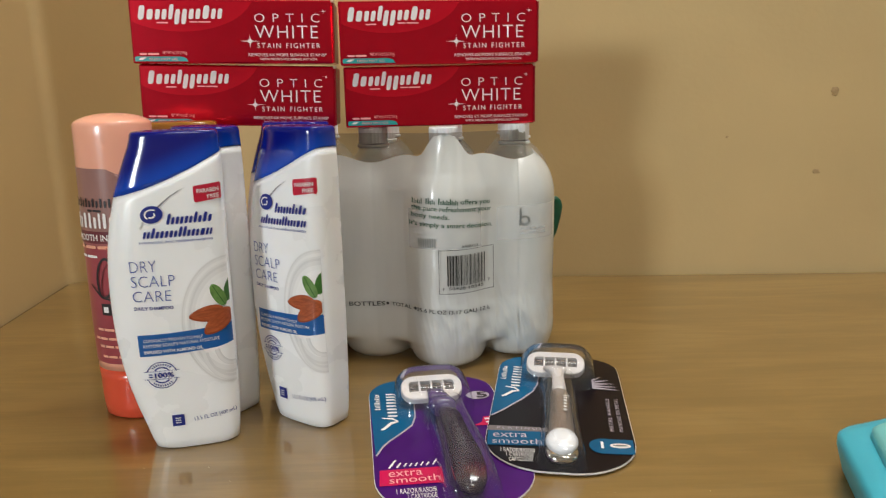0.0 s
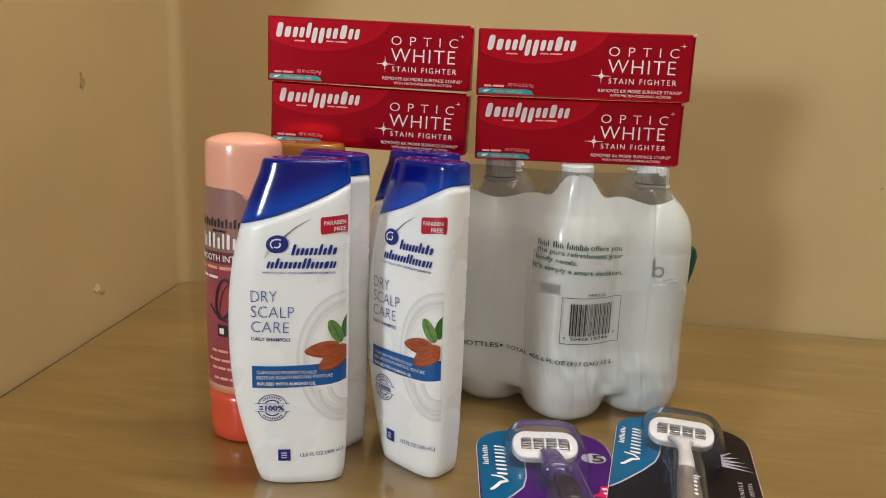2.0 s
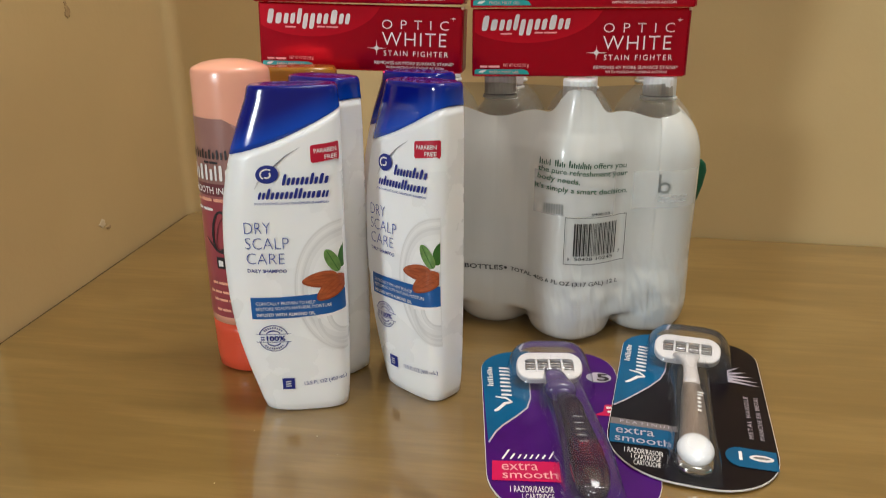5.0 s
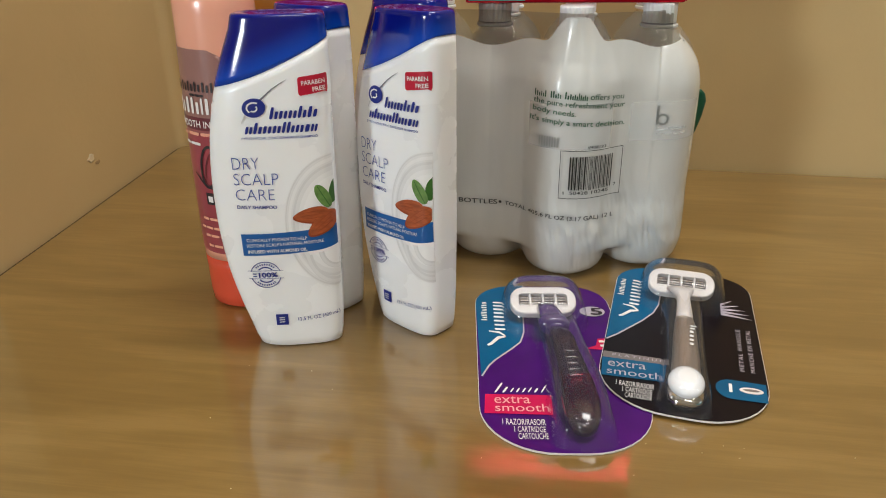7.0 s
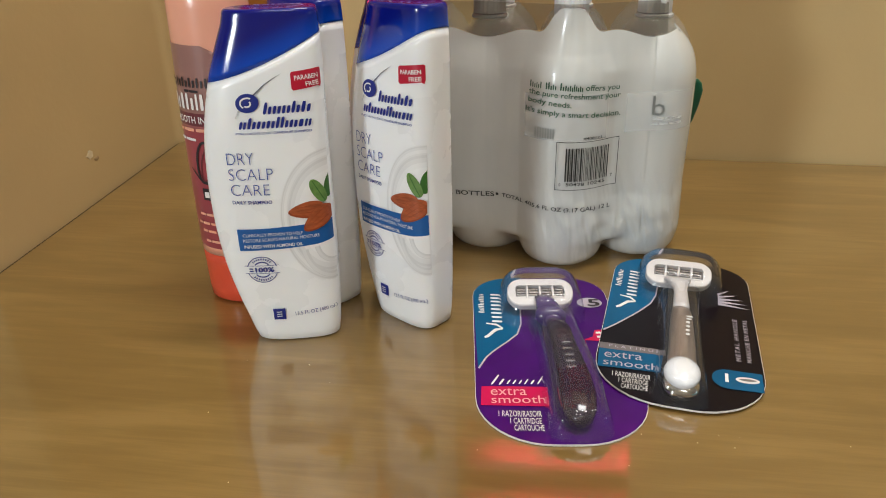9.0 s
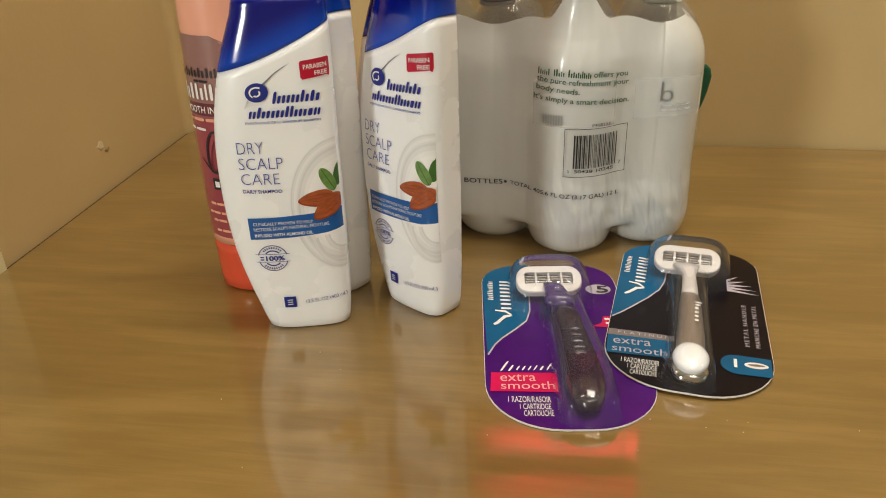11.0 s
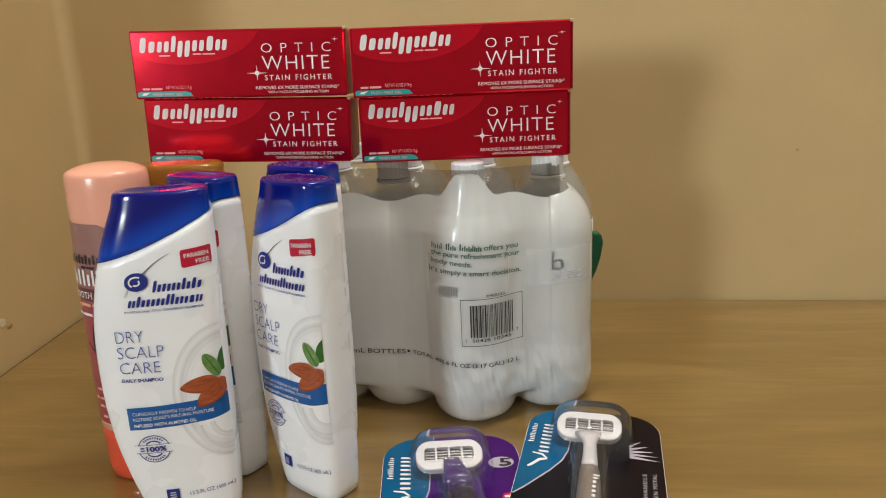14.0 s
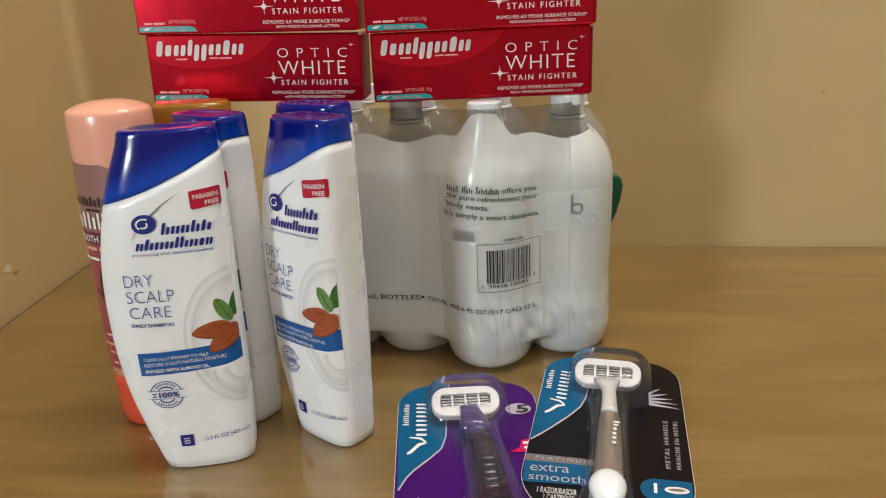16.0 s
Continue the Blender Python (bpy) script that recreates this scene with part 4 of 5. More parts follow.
    # bar code in a frame
    for a, b, c, d in ((0.004, 0.058, 0.1235, 0.1240), (0.004, 0.058, 0.0805, 0.0810)):
        patch("code_frame", [(a, c), (b, c), (b, d), (a, d)], FILMBLACK, t, fmap, 5, 0.004)
    for a in (0.004, 0.0576):
        patch("code_frame", [(a, 0.0805), (a + 0.0005, 0.0805), (a + 0.0005, 0.1240), (a, 0.1240)], FILMBLACK, t, fmap, 5, 0.004)
    rnd = random.Random(11)
    x = 0.0122
    while x < 0.0485:
        w = rnd.choice((0.0004, 0.0005, 0.0009, 0.0013))
        patch("code_bar", [(x, 0.0885), (x + w, 0.0885), (x + w, 0.1185), (x, 0.1185)], FILMBLACK, t, fmap, 5, 0.004)
        x += w + rnd.choice((0.0005, 0.0006, 0.0010))
    line("50428 10245", (0.0135, 0.0845), (0.0475, 0.0845), 0.0030, FILMBLACK)
    line("0", (0.0075, 0.0845), (0.0090, 0.0845), 0.0030, FILMBLACK)
    line("7", (0.0520, 0.0880), (0.0540, 0.0880), 0.0030, FILMBLACK)
    line("#408123", (0.0265, 0.1258), (0.0425, 0.1252), 0.0026, FILMBLACK)
    line("0 mL BOTTLES", (-0.1100, 0.0600), (-0.0510, 0.0615), 0.0046, FILMBLACK)
    patch("dot", ellipse(-0.0485, 0.0638, 0.0014, 0.0014, 0, 12), FILMBLACK, t, fmap, 3, 0)
    line("TOTAL 405.6 FL OZ (3.17 GAL) 12 L", (-0.0440, 0.0610), (0.0540, 0.0585), 0.0050, FILMBLACK)
    # marks on the bottle labels under the film
    patch("label_seen", [(0.062, 0.1265), (0.1205, 0.1265), (0.1205, 0.1605), (0.062, 0.1605)], LABELSOFT, t, fmap, 1, 0.002, "white label under the film")
    patch("label_seen", [(-0.024, 0.1245), (0.046, 0.1245), (0.046, 0.163), (-0.024, 0.163)], LABELSOFT, t, fmap, 1, 0.002, "white label under the film")
    patch("logo_shape", [(0.0845, 0.1405), (0.0865, 0.1405), (0.0865, 0.1575), (0.0845, 0.1575)], FILMGREY, t, fmap, 3, 0.004)
    patch("logo_shape", ring_band(0.0900, 0.1452, 0.0052, 0.0050, 0.0017, 0, 360, 30), FILMGREY, t, fmap, 3, 0.004)
    for z, b, n in ((0.1365, 0.112, 2), (0.1320, 0.112, 3)):
        text_bar((0.0850, z), (b, z), 0.0018, BOWL1, t, fmap, 3, n)
    for k in range(8):
        patch("code_bar", [(-0.0150 + 0.0022 * k, 0.126), (-0.0138 + 0.0022 * k, 0.126), (-0.0138 + 0.0022 * k, 0.135), (-0.0150 + 0.0022 * k, 0.135)], FILMGREY, t, fmap, 3, 0.004)
    # green tag at the side
    prof = [(0.098, 0.0010, 0.0), (0.106, 0.0024, 0.001), (0.118, 0.0050, 0.004), (0.132, 0.0070, 0.0058), (0.146, 0.0078, 0.0072), (0.153, 0.0062, 0.0070), (0.157, 0.0032, 0.006)]
    rings = []
    for z, w, dx in prof:
        rings.append([(0.1245 + dx + w * math.cos(a), 0.768 + 0.0035 * math.sin(a), z) for a in [2 * math.pi * i / 16 for i in range(16)]])
    part("side_tag", rings_bm(rings), GREENP, t, "green plastic side tag", smooth=True)
    return t


water_pack()


# ---------------------------------------------------------------- razor packs
def card_outline(inset=0.0):
    out = []
    for cx, cy, r, a0 in ((0.0235, 0.0785, 0.0325, 0), (-0.0255, 0.0785, 0.0325, 90), (-0.0090, -0.0660, 0.0490, 180), (0.0090, -0.0660, 0.0490, 270)):
        for i in range(11):
            a = radians(a0 + 9 * i)
            out.append((cx + (r - inset) * math.cos(a), cy + (r - inset) * math.sin(a)))
    return out


def superblob(x, y, cx, cy, rx, ry, e=4):
    return 1 - (abs((x - cx) / rx) ** e + abs((y - cy) / ry) ** e)


def blister_bm(head_c, head_r, path, height):
    """A height field: a dome over the head and one along the handle, both with steep sides."""
    n, m = 80, 150
    bm = bmesh.new()
    verts = {}

    def h(x, y):
        out = 0.0
        v = superblob(x, y, *head_c, *head_r, 4)
        if v > 0:
            out = max(out, height * min(1, (v * 1.3) ** 0.45))
        if path[-1][0] < y < path[0][0]:
            k = list(reversed(path))
            c, w, hh = curve_at(k, y)
            e = 1 - abs((x - c) / w) ** 3
            f = min(1.0, max(0.0, (y - path[-1][0]) / 0.016))
            e -= (1 - f) ** 3
            if e > 0:
                out = max(out, hh * min(1, (e * 1.25) ** 0.45))
        return out

    for i in range(n + 1):
        for j in range(m + 1):
            x, y = -0.056 + 0.112 * i / n, -0.117 + 0.226 * j / m
            verts[i, j] = (x, y, h(x, y))
    made = {}

    def vert(k):
        if k not in made:
            x, y, z = verts[k]
            made[k] = bm.verts.new((x, y, 0.0016 + z))
        return made[k]

    for i in range(n):
        for j in range(m):
            ks = ((i, j), (i + 1, j), (i + 1, j + 1), (i, j + 1))
            if max(verts[k][2] for k in ks) > 0.0003:
                bm.faces.new([vert(k) for k in ks])
    return bm


def loft_bm(stations, n=20, e=2.4):
    """Stations (y, centre x, half width, centre z, half height) along a handle."""
    rings = []
    for y, cx, w, cz, hh in stations:
        ring = []
        for i in range(n):
            a = 2 * math.pi * i / n
            ca, sa = math.cos(a), math.sin(a)
            ring.append((cx + w * math.copysign(abs(ca) ** (2 / e), ca), y, cz + hh * math.copysign(abs(sa) ** (2 / e), sa)))
        rings.append(ring)
    return rings_bm(rings)


def rounded_plate(w, h, r, z0, z1, mat_m, hole=None):
    """A rounded plate, open in the middle where a hole is given, turned by mat_m."""
    def loop(w, h, r):
        out = []
        for sx, sy, a0 in ((1, 1, 0), (-1, 1, 90), (-1, -1, 180), (1, -1, 270)):
            for i in range(7):
                a = radians(a0 + 15 * i)
                out.append((sx * (w / 2 - r) + r * math.cos(a), sy * (h / 2 - r) + r * math.sin(a)))
        return out

    bm = bmesh.new()
    outer = loop(w, h, r)
    soft = loop(w - 0.0016, h - 0.0016, max(0.001, r - 0.0008))
    stack = [(outer, z0), (outer, z1 - 0.0008), (soft, z1)]
    if hole:
        inner = loop(*hole)
        stack += [(inner, z1), (inner, z0)]
    loops = [[bm.verts.new(mat_m @ Vector((x, y, z))) for x, y in l] for l, z in stack]
    if hole:
        loops.append(loops[0])
    for a, b in zip(loops, loops[1:]):
        for i in range(len(a)):
            j = (i + 1) % len(a)
            bm.faces.new((a[i], a[j], b[j], b[i]))
    if not hole:
        bm.faces.new(loops[-1])
        bm.faces.new(list(reversed(loops[0])))
    bmesh.ops.recalc_face_normals(bm, faces=bm.faces[:])
    return bm


def razor_head(razor, hx, hy, hz, tilt):
    """The cartridge: a white frame round a row of slots with steel blades."""
    m = pose(hx, hy, hz, tilt, 0, 0)
    frame_part = part("cartridge", rounded_plate(0.0540, 0.0270, 0.0120, -0.003, 0.0030, m, (0.0400, 0.0130, 0.0030)), RAZORW, razor, "white rounded cartridge frame")
    bm = rounded_plate(0.0410, 0.0140, 0.0030, -0.0026, -0.0004, m)
    part("slot_back", bm, SLOT, frame_part)
    for k in range(4):
        bm = box_bm(-0.0185, 0.0185, -0.0046 + 0.0026 * k, -0.0036 + 0.0026 * k, -0.0003, 0.0006)
        bm.transform(m)
        part("blade", bm, BLADE, frame_part)
    for x in (-0.0105, 0.0, 0.0105):
        bm = box_bm(x - 0.0009, x + 0.0009, -0.0064, 0.0064, 0.0004, 0.0030, 0.0004, 1)
        bm.transform(m)
        part("slot_rib", bm, RAZORW, frame_part)
    bm = box_bm(-0.0190, 0.0190, -0.0064, -0.0040, 0.0000, 0.0026, 0.0005, 1)
    bm.transform(m)
    part("guard_bar", bm, RAZORW, frame_part)
    return frame_part


def base_card(t, mat, label):
    bm = bmesh.new()
    a = [bm.verts.new((x, y, 0.0)) for x, y in card_outline()]
    b = [bm.verts.new((x, y, 0.0011)) for x, y in card_outline()]
    for i in range(len(a)):
        j = (i + 1) % len(a)
        bm.faces.new((a[i], a[j], b[j], b[i]))
    bm.faces.new(list(reversed(a)))
    bm.faces.new(b)
    card = part("backing_card", bm, CARDEDGE, t, "rounded card with a white cut edge")

    def kmap(x, y, lift):
        return Vector((x, y, 0.0011 + lift))

    patch("card_print", card_outline(0.0004), mat, card, kmap, 1, 0, label)
    return card, kmap


def blue_field(card, kmap, curve):
    """The blue upper corner, bounded by a sweeping curve."""
    left = [p for p in card_outline(0.0004) if p[0] < -0.0150 and p[1] > -0.032]
    left.sort(key=lambda p: math.atan2(p[1] - 0.02, p[0] + 0.01) % (2 * math.pi))
    pts = left + curve
    patch("blue_corner", pts, CARDBLUE, card, kmap, 2, 0, "blue printed corner")
    edge = []
    for x, y in curve:
        edge.append((x + 0.0010, y - 0.0012))
    patch("corner_line", curve + list(reversed(edge)), LILAC, card, kmap, 3, 0)


def wordmarks(card, kmap, sx=0.0):
    """The two logos up the side, as plain strokes."""
    bar_mark((-0.0485 + sx, 0.047), (-0.0485 + sx, 0.080), [(0, 1, 1.2), (0, 0.9, 0.5), (0, 1, 0.5), (0, 1, 0.5), (0, 0.7, 0.9), (0, 0.9, 0.6), (0, 0.9, 0.6), (0, 0.7, 0.9)], 0.0052, WHITEINK, card, kmap, 4, 0.1, 0.5, square=0.5, strokes=True)
    patch("logo_shape", [(-0.0490 + sx, 0.0085), (-0.0462 + sx, 0.0100), (-0.0400 + sx, 0.0190), (-0.0345 + sx, 0.0215), (-0.0345 + sx, 0.0240), (-0.0415 + sx, 0.0225), (-0.0470 + sx, 0.0140), (-0.0500 + sx, 0.0105)], WHITEINK, card, kmap, 4, 0)
    patch("logo_shape", [(-0.0345 + sx, 0.0215), (-0.0400 + sx, 0.0275), (-0.0478 + sx, 0.0300), (-0.0478 + sx, 0.0318), (-0.0392 + sx, 0.0302), (-0.0345 + sx, 0.0240)], WHITEINK, card, kmap, 4, 0)
    bar_mark((-0.0345 + sx, 0.030), (-0.0345 + sx, 0.081), [(0, 0.72, 1.0), (0, 0.74, 0.95), (0, 0.72, 0.95), (0, 0.72, 0.85)], 0.0118, WHITEINK, card, kmap, 4, 0.1, 0.46, square=0.5, strokes=True)


def razor_pack_purple(m):
    t = thing("razor_pack", m, "purple razor blister card holding a plum-handled razor", "razor pack", "razor packs")
    card, kmap = base_card(t, PURPLE, "purple glossy print")
    mm = 0.001

    def line(body, a, b, h, mat=WHITEINK, **k):
        return lettering(body, (a[0] * mm, a[1] * mm), (b[0] * mm, b[1] * mm), h * mm, mat, card, kmap, 5, **k)

    blue_field(card, kmap, [(-0.0555, -0.0315), (-0.050, -0.018), (-0.0445, -0.0096), (-0.0328, 0.0040), (-0.0243, 0.0151), (-0.0204, 0.0307), (-0.0190, 0.060), (-0.0150, 0.112)][::1])
    wordmarks(card, kmap)
    # script word as a flowing stroke
    bar_mark((-0.0490, -0.0518), (-0.0125, -0.0525), [(-0.1, 1.3, 1.5), (0, 0.6, 0.55), (0, 0.6, 0.55), (0, 0.6, 0.55), (0, 0.7, 0.5), (0, 0.6, 0.7), (0, 1.1, 0.5)], 0.0085, WHITEINK, card, kmap, 4, 0.45, 0.30, square=0.6, strokes=True)
    patch("pink_band", [(-0.0535, -0.0541), (-0.0078, -0.0552), (-0.0090, -0.0772), (-0.0545, -0.0755)], CARDPINK, card, kmap, 3, 0, "pink printed band")
    line("extra", (-47.4, -65.2), (-23.0, -65.4), 8.0, PINKINK)
    line("smooth", (-47.3, -74.0), (-11.0, -74.4), 8.4, PINKINK)
    line("1 RAZOR/RASOIR", (-43.1, -88.2), (-14.9, -88.8), 6.2)
    line("1 CARTRIDGE", (-35.8, -95.6), (-15.6, -96.0), 5.8)
    line("CARTOUCHE", (-33.6, -102.6), (-14.5, -102.8), 5.8)
    patch("count_disc", ellipse(0.0400, 0.0640, 0.0105, 0.0085, 0, 24), LILAC, card, kmap, 3, 0)
    line("5", (38.0, 57.5), (48.0, 57.0), 12.0, DARKINK, bold=0.02)
    patch("flag", [(0.026, 0.0055), (0.034, 0.010), (0.037, 0.020), (0.052, 0.021), (0.052, 0.003), (0.036, 0.004)], CARDPINK, card, kmap, 3, 0)
    text_bar((0.0370, 0.014), (0.0480, 0.014), 0.0030, WHITEINK, card, kmap, 4, 2)
    text_bar((0.0370, 0.008), (0.0480, 0.008), 0.0030, WHITEINK, card, kmap, 4, 2)
    razor = part("razor", loft_bm([(0.0150, 0.0030, 0.0050, 0.0135, 0.0040), (0.0060, 0.0058, 0.0082, 0.0130, 0.0066), (-0.0050, 0.0068, 0.0088, 0.0128, 0.0094), (-0.0105, 0.0072, 0.0091, 0.0120, 0.0087),
                                   (-0.0160, 0.0076, 0.0094, 0.0112, 0.0080), (-0.0350, 0.0085, 0.0108, 0.0108, 0.0078), (-0.0600, 0.0090, 0.0124, 0.0110, 0.0092), (-0.0800, 0.0090, 0.0126, 0.0110, 0.0094),
                                   (-0.0930, 0.0085, 0.0110, 0.0102, 0.0084), (-0.1010, 0.0080, 0.0078, 0.0094, 0.0060), (-0.1050, 0.0078, 0.0030, 0.0090, 0.0030)]),
                 GRIP1, t, "dark plum razor handle", smooth=True)
    part("neck", loft_bm([(0.0480, -0.0010, 0.0070, 0.0150, 0.0040), (0.0400, 0.0000, 0.0080, 0.0165, 0.0045), (0.0300, 0.0015, 0.0095, 0.0160, 0.0048), (0.0200, 0.0030, 0.0070, 0.0145, 0.0046), (0.0120, 0.0042, 0.0062, 0.0135, 0.0050)]),
         GRIPLILAC, razor, "lilac plastic neck", smooth=True)
    for k, z in enumerate((0.0188, 0.0186, 0.0186, 0.0189, 0.0194)):
        part("grip_rib", loft_bm([(-0.022 - 0.008 * k, 0.0080, 0.0045, z, 0.0006), (-0.024 - 0.008 * k, 0.0080, 0.0050, z + 0.0002, 0.0007), (-0.026 - 0.008 * k, 0.0080, 0.0045, z, 0.0006)], 12), GRIP1, razor, smooth=True)
    part("neck_collar", loft_bm([(0.0265, 0.0015, 0.0100, 0.0150, 0.0062), (0.0240, 0.0018, 0.0118, 0.0150, 0.0072), (0.0190, 0.0022, 0.0122, 0.0146, 0.0074), (0.0150, 0.0028, 0.0104, 0.0140, 0.0064)]), GRIPLILAC, razor, "lilac swivel collar", smooth=True)
    razor_head(razor, -0.0028, 0.0560, 0.0150, 26)
    part("blister", blister_bm((-0.0015, 0.0600), (0.0345, 0.0340), [(0.050, 0.003, 0.020, 0.018), (0.005, 0.0060, 0.0170, 0.0225), (-0.060, 0.0088, 0.0200, 0.0225), (-0.1125, 0.0080, 0.0210, 0.018)], 0.0245),
         BLISTER, t, "clear moulded plastic blister", smooth=True).visible_shadow = False
    return t


def razor_pack_black(m):
    t = thing("razor_pack", m, "black and blue razor blister card holding a silver-handled razor", "razor pack", "razor packs")
    card, kmap = base_card(t, CARDDARK, "black purple glossy print")
    mm = 0.001

    def line(body, a, b, h, mat=WHITEINK, **k):
        return lettering(body, (a[0] * mm, a[1] * mm), (b[0] * mm, b[1] * mm), h * mm, mat, card, kmap, 5, **k)

    blue_field(card, kmap, [(-0.0572, -0.0290), (-0.0500, -0.0200), (-0.0440, -0.0110), (-0.0325, 0.0070), (-0.0240, 0.0235), (-0.0204, 0.0393), (-0.0190, 0.070), (-0.0150, 0.112)])
    wordmarks(card, kmap, -0.001)
    patch("grey_band", [(-0.0570, -0.0480), (-0.0095, -0.0470), (-0.0090, -0.0545), (-0.0570, -0.0565)], CARDSILVER, card, kmap, 3, 0, "grey printed band")
    line("P L A T I N U M", (-50.0, -53.8), (-12.0, -52.8), 3.4, LILAC)
    patch("blue_band", [(-0.0570, -0.0566), (-0.0110, -0.0546), (-0.0120, -0.0775), (-0.0555, -0.0808)], CARDBLUE, card, kmap, 3, 0, "blue printed band")
    line("extra", (-52.0, -68.5), (-25.0, -66.5), 8.0, LILAC)
    line("smooth", (-51.9, -78.5), (-13.3, -76.5), 8.4, LILAC)
    line("1 RAZOR/RASOIR", (-44.3, -91.0), (-18.2, -90.0), 6.0)
    line("1 CARTRIDGE", (-39.3, -97.6), (-19.3, -96.6), 5.6)
    line("CARTOUCHE", (-37.2, -104.3), (-19.2, -103.2), 5.6)
    # silver rays
    for k, (a, b) in enumerate((((0.0300, 0.0560), (0.0400, 0.0640)), ((0.0300, 0.0520), (0.0455, 0.0560)), ((0.0300, 0.0480), (0.0500, 0.0480)), ((0.0300, 0.0440), (0.0530, 0.0405)), ((0.0300, 0.0400), (0.0548, 0.0335)))):
        patch("silver_ray", [a, (a[0], a[1] - 0.0046), b], LILAC, card, kmap, 3, 0)
    line("METAL HANDLE", (43.0, -48.0), (43.0, 13.0), 3.2, LILAC, spacing=1.3)
    line("MANCHE EN METAL", (50.4, -48.0), (50.4, 14.0), 3.2, LILAC, spacing=1.2)
    patch("blue_tab", ellipse(0.0330, -0.0725, 0.0105, 0.0118, 0, 16, 90, 270) + [(0.0560, -0.0830), (0.0562, -0.0605)], CARDBLUE, card, kmap, 3, 0, "blue count tab")
    line("1", (31.2, -77.0), (33.4, -77.0), 10.5)
    patch("cartridge_mark", ellipse(0.0460, -0.0712, 0.0080, 0.0038, 4, 20), CARDEDGE, card, kmap, 4, 0)
    patch("cartridge_mark", ellipse(0.0460, -0.0712, 0.0056, 0.0014, 4, 16), CARDSILVER, card, kmap, 5, 0)
    razor = part("razor", loft_bm([(-0.0060, -0.0005, 0.0068, 0.0140, 0.0050), (-0.0120, 0.0000, 0.0078, 0.0135, 0.0058), (-0.0350, 0.0006, 0.0088, 0.0125, 0.0062), (-0.0600, 0.0012, 0.0096, 0.0115, 0.0064), (-0.0850, 0.0014, 0.0102, 0.0105, 0.0064), (-0.0960, 0.0014, 0.0096, 0.0100, 0.0060)]),
                 SILVER, t, "brushed silver razor handle", smooth=True)
    part("neck", loft_bm([(0.0460, -0.0040, 0.0110, 0.0150, 0.0035), (0.0380, -0.0030, 0.0080, 0.0165, 0.0040), (0.0260, -0.0015, 0.0052, 0.0165, 0.0045), (0.0100, -0.0008, 0.0058, 0.0155, 0.0050), (0.0000, -0.0005, 0.0064, 0.0148, 0.0052), (-0.0070, -0.0005, 0.0060, 0.0142, 0.0052)]),
         RAZORW, razor, "white plastic neck", smooth=True)
    bar_mark((0.0028, -0.022), (0.0028, -0.052), [(0, 1.3, 0.6), (0, 1.0, 0.6), (0, 0.7, 1), (0, 0.7, 0.9), (0, 0.7, 0.9), (0, 0.7, 0.9)], 0.0042, WHITEINK, razor, lambda x, y, l: Vector((x, y, 0.0196 - (y + 0.02) * -0.022 + l)), 3, 0.1, 0.6)
    part("end_rim", loft_bm([(-0.0800, 0.0014, 0.0100, 0.0085, 0.0060), (-0.0880, 0.0014, 0.0126, 0.0082, 0.0066), (-0.1000, 0.0014, 0.0128, 0.0078, 0.0062), (-0.1070, 0.0014, 0.0106, 0.0072, 0.0052), (-0.1100, 0.0014, 0.0060, 0.0068, 0.0030)]), CHROME, razor, "chrome rim", smooth=True)
    bm = bmesh.new()
    bmesh.ops.create_uvsphere(bm, u_segments=28, v_segments=16, radius=1.0)
    for v in bm.verts:
        v.co = Vector((0.0014 + 0.0122 * v.co.x, -0.0920 + 0.0170 * v.co.y, 0.0140 + 0.0072 * v.co.z))
    part("end_button", bm, BUTTONW, razor, "glossy white oval button", smooth=True)
    razor_head(razor, -0.0035, 0.0570, 0.0150, 26)
    part("blister", blister_bm((-0.0020, 0.0620), (0.0360, 0.0330), [(0.050, -0.001, 0.0180, 0.018), (0.000, 0.000, 0.0155, 0.0195), (-0.060, 0.0012, 0.0160, 0.0195), (-0.114, 0.0014, 0.0190, 0.018)], 0.0245),
         BLISTER, t, "clear moulded plastic blister", smooth=True).visible_shadow = False
    return t


razor_pack_purple(pose(0.005, 0.535, 0.0004, 0, 0, 7))
razor_pack_black(pose(0.1065, 0.5775, 0.0022, 0, 0.5, -9))


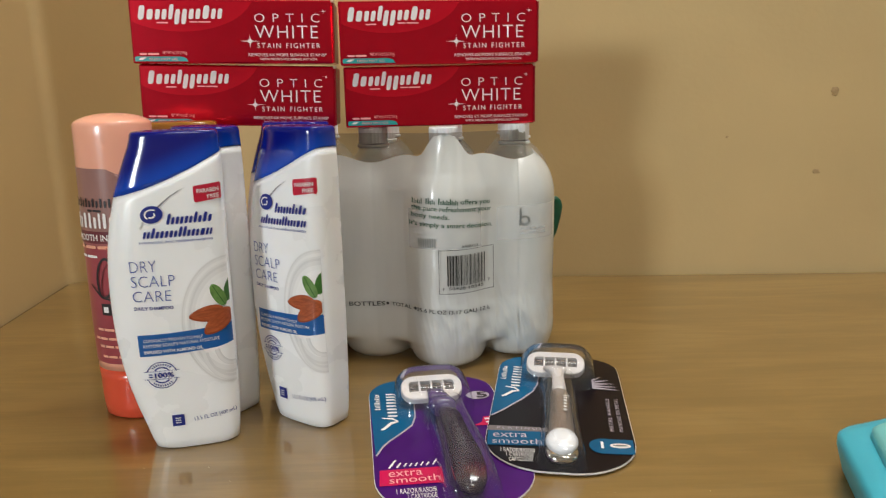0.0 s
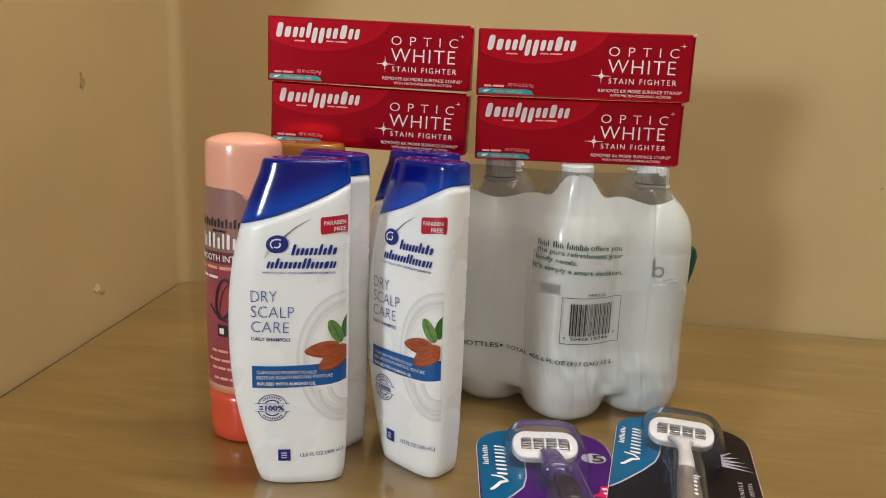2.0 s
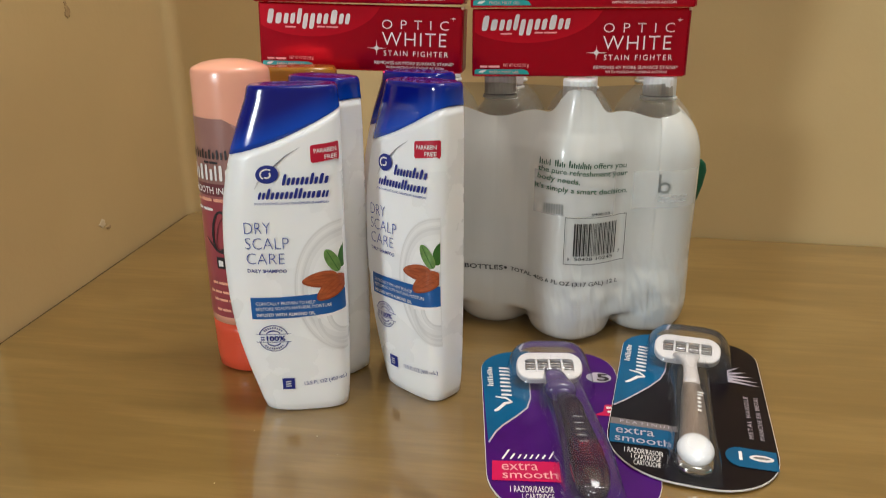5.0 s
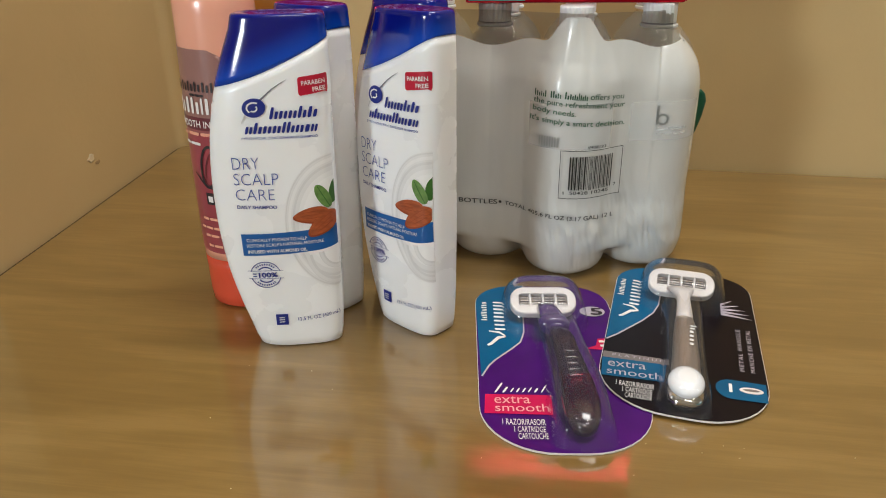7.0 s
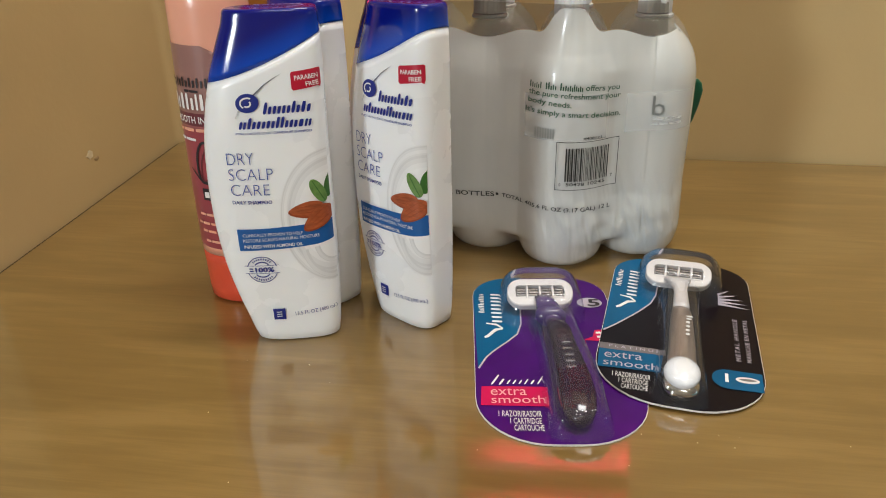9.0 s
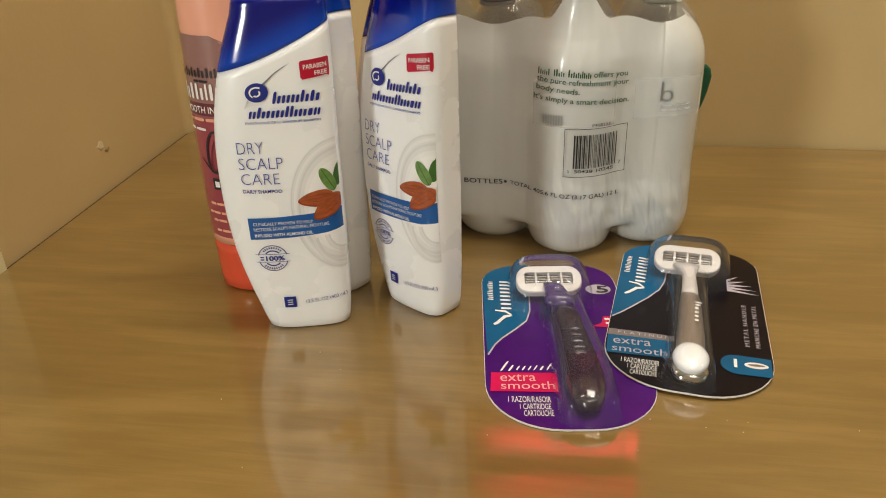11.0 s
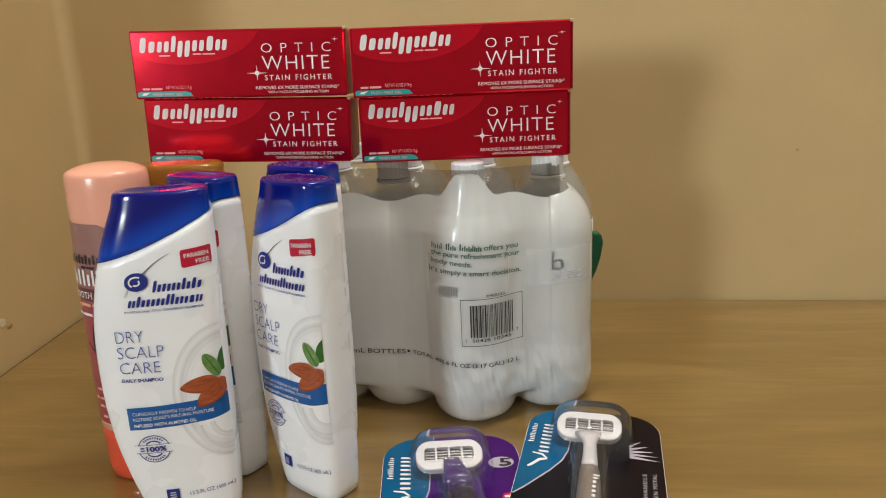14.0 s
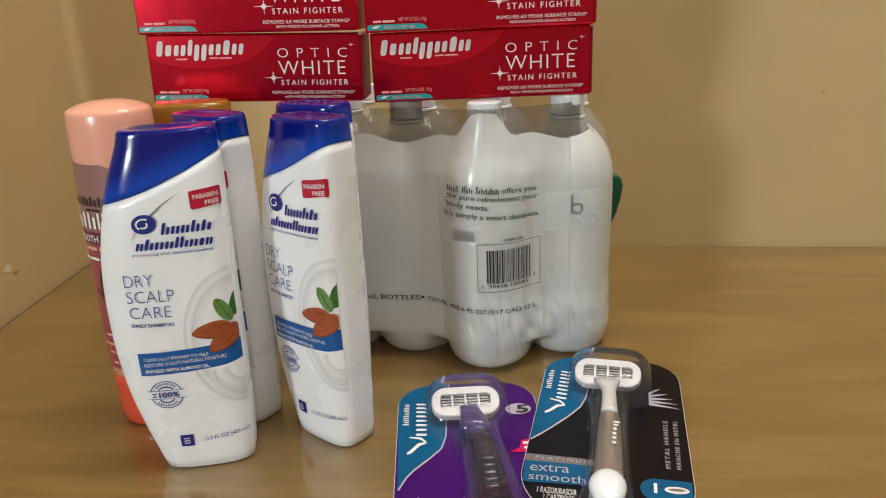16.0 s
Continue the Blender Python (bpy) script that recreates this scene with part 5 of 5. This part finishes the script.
# ---------------------------------------------------------------- turquoise case at the desk's side
def turquoise_case():
    t = thing("plastic_case", pose(0, 0, 0), "turquoise plastic case with a raised paler lid, on the desk", "case")
    outline = [(0.286, 0.470), (0.420, 0.512), (0.455, 0.400), (0.440, 0.300), (0.236, 0.300)]

    def ring(inset, z):
        c = Vector((0.36, 0.40))
        pts = []
        k = len(outline)
        for i in range(k):
            a, b, d = Vector(outline[i - 1]), Vector(outline[i]), Vector(outline[(i + 1) % k])
            for s in range(6):
                f = s / 5
                p = b + (a - b).normalized() * 0.012
                q = b + (d - b).normalized() * 0.012
                w = p * (1 - f) ** 2 + b * 2 * f * (1 - f) + q * f * f
                w = w + (c - w).normalized() * inset
                pts.append((w.x, w.y, z))
        return pts

    part("case_body", rings_bm([ring(0.010, 0.0), ring(0.005, 0.004), ring(0.0, 0.022), ring(0.0, 0.028), ring(0.003, 0.031), ring(0.012, 0.032)]), CYAN, t, "turquoise lower shell", smooth=True)
    part("lid", rings_bm([ring(0.020, 0.0322), ring(0.021, 0.038), ring(0.024, 0.041), ring(0.032, 0.042)]), CYAN2, t, "paler raised lid", smooth=True)
    return t


turquoise_case()

# ---------------------------------------------------------------- unseen lights and windows, the second of each added as fill
for x, y, w, d in ((0.45, -1.44, 0.90, 0.17), (0.50, 0.58, 1.15, 0.60)):
    lamp = thing("unseen_light_frame", pose(x, y, 2.30), "white oblong frame of an unseen overhead light", "ceiling light", "ceiling lights")
    part("frame", box_bm(-w / 2 - 0.03, w / 2 + 0.03, -d / 2 - 0.03, d / 2 + 0.03, -0.06, 0.0, 0.006), LAMPW, lamp)
for nm, axis, a0, a1, z0, z1, at in (("window_1", "x", KEY[0] - 0.22, KEY[0] + 0.22, KEY[2] - 0.22, KEY[2] + 0.22, -1.70), ("fill_window", "y", -1.30, 0.60, 0.50, 1.60, 4.93)):
    w = tagged(new(nm), kind="structure")
    for p0, p1, q0, q1 in ((a0, a1, z0, z0 + 0.025), (a0, a1, z1 - 0.025, z1), (a0, a0 + 0.025, z0 + 0.025, z1 - 0.025), (a1 - 0.025, a1, z0 + 0.025, z1 - 0.025)):
        bm = box_bm(p0, p1, at - 0.09, at - 0.05, q0, q1) if axis == "x" else box_bm(at + 0.05, at + 0.09, p0, p1, q0, q1)
        part("window_frame", bm, FRAMEW, w)

# crumbs and dust on the desk
rnd = random.Random(21)
bm = bmesh.new()
for _ in range(15):
    x, y = rnd.uniform(-0.30, 0.34), rnd.uniform(0.36, 0.50)
    if _ < 6:
        x, y = rnd.uniform(0.06, 0.16), rnd.uniform(0.43, 0.455)
    q = rnd.uniform(0.0002, 0.00045)
    ret = bmesh.ops.create_icosphere(bm, subdivisions=1, radius=q)
    bmesh.ops.translate(bm, verts=ret["verts"], vec=(x, y, q * 0.6))
tagged(part("dust_specks", bm, CHIP), "scattered pale dust specks on the desk", "dust", kind="stuff")
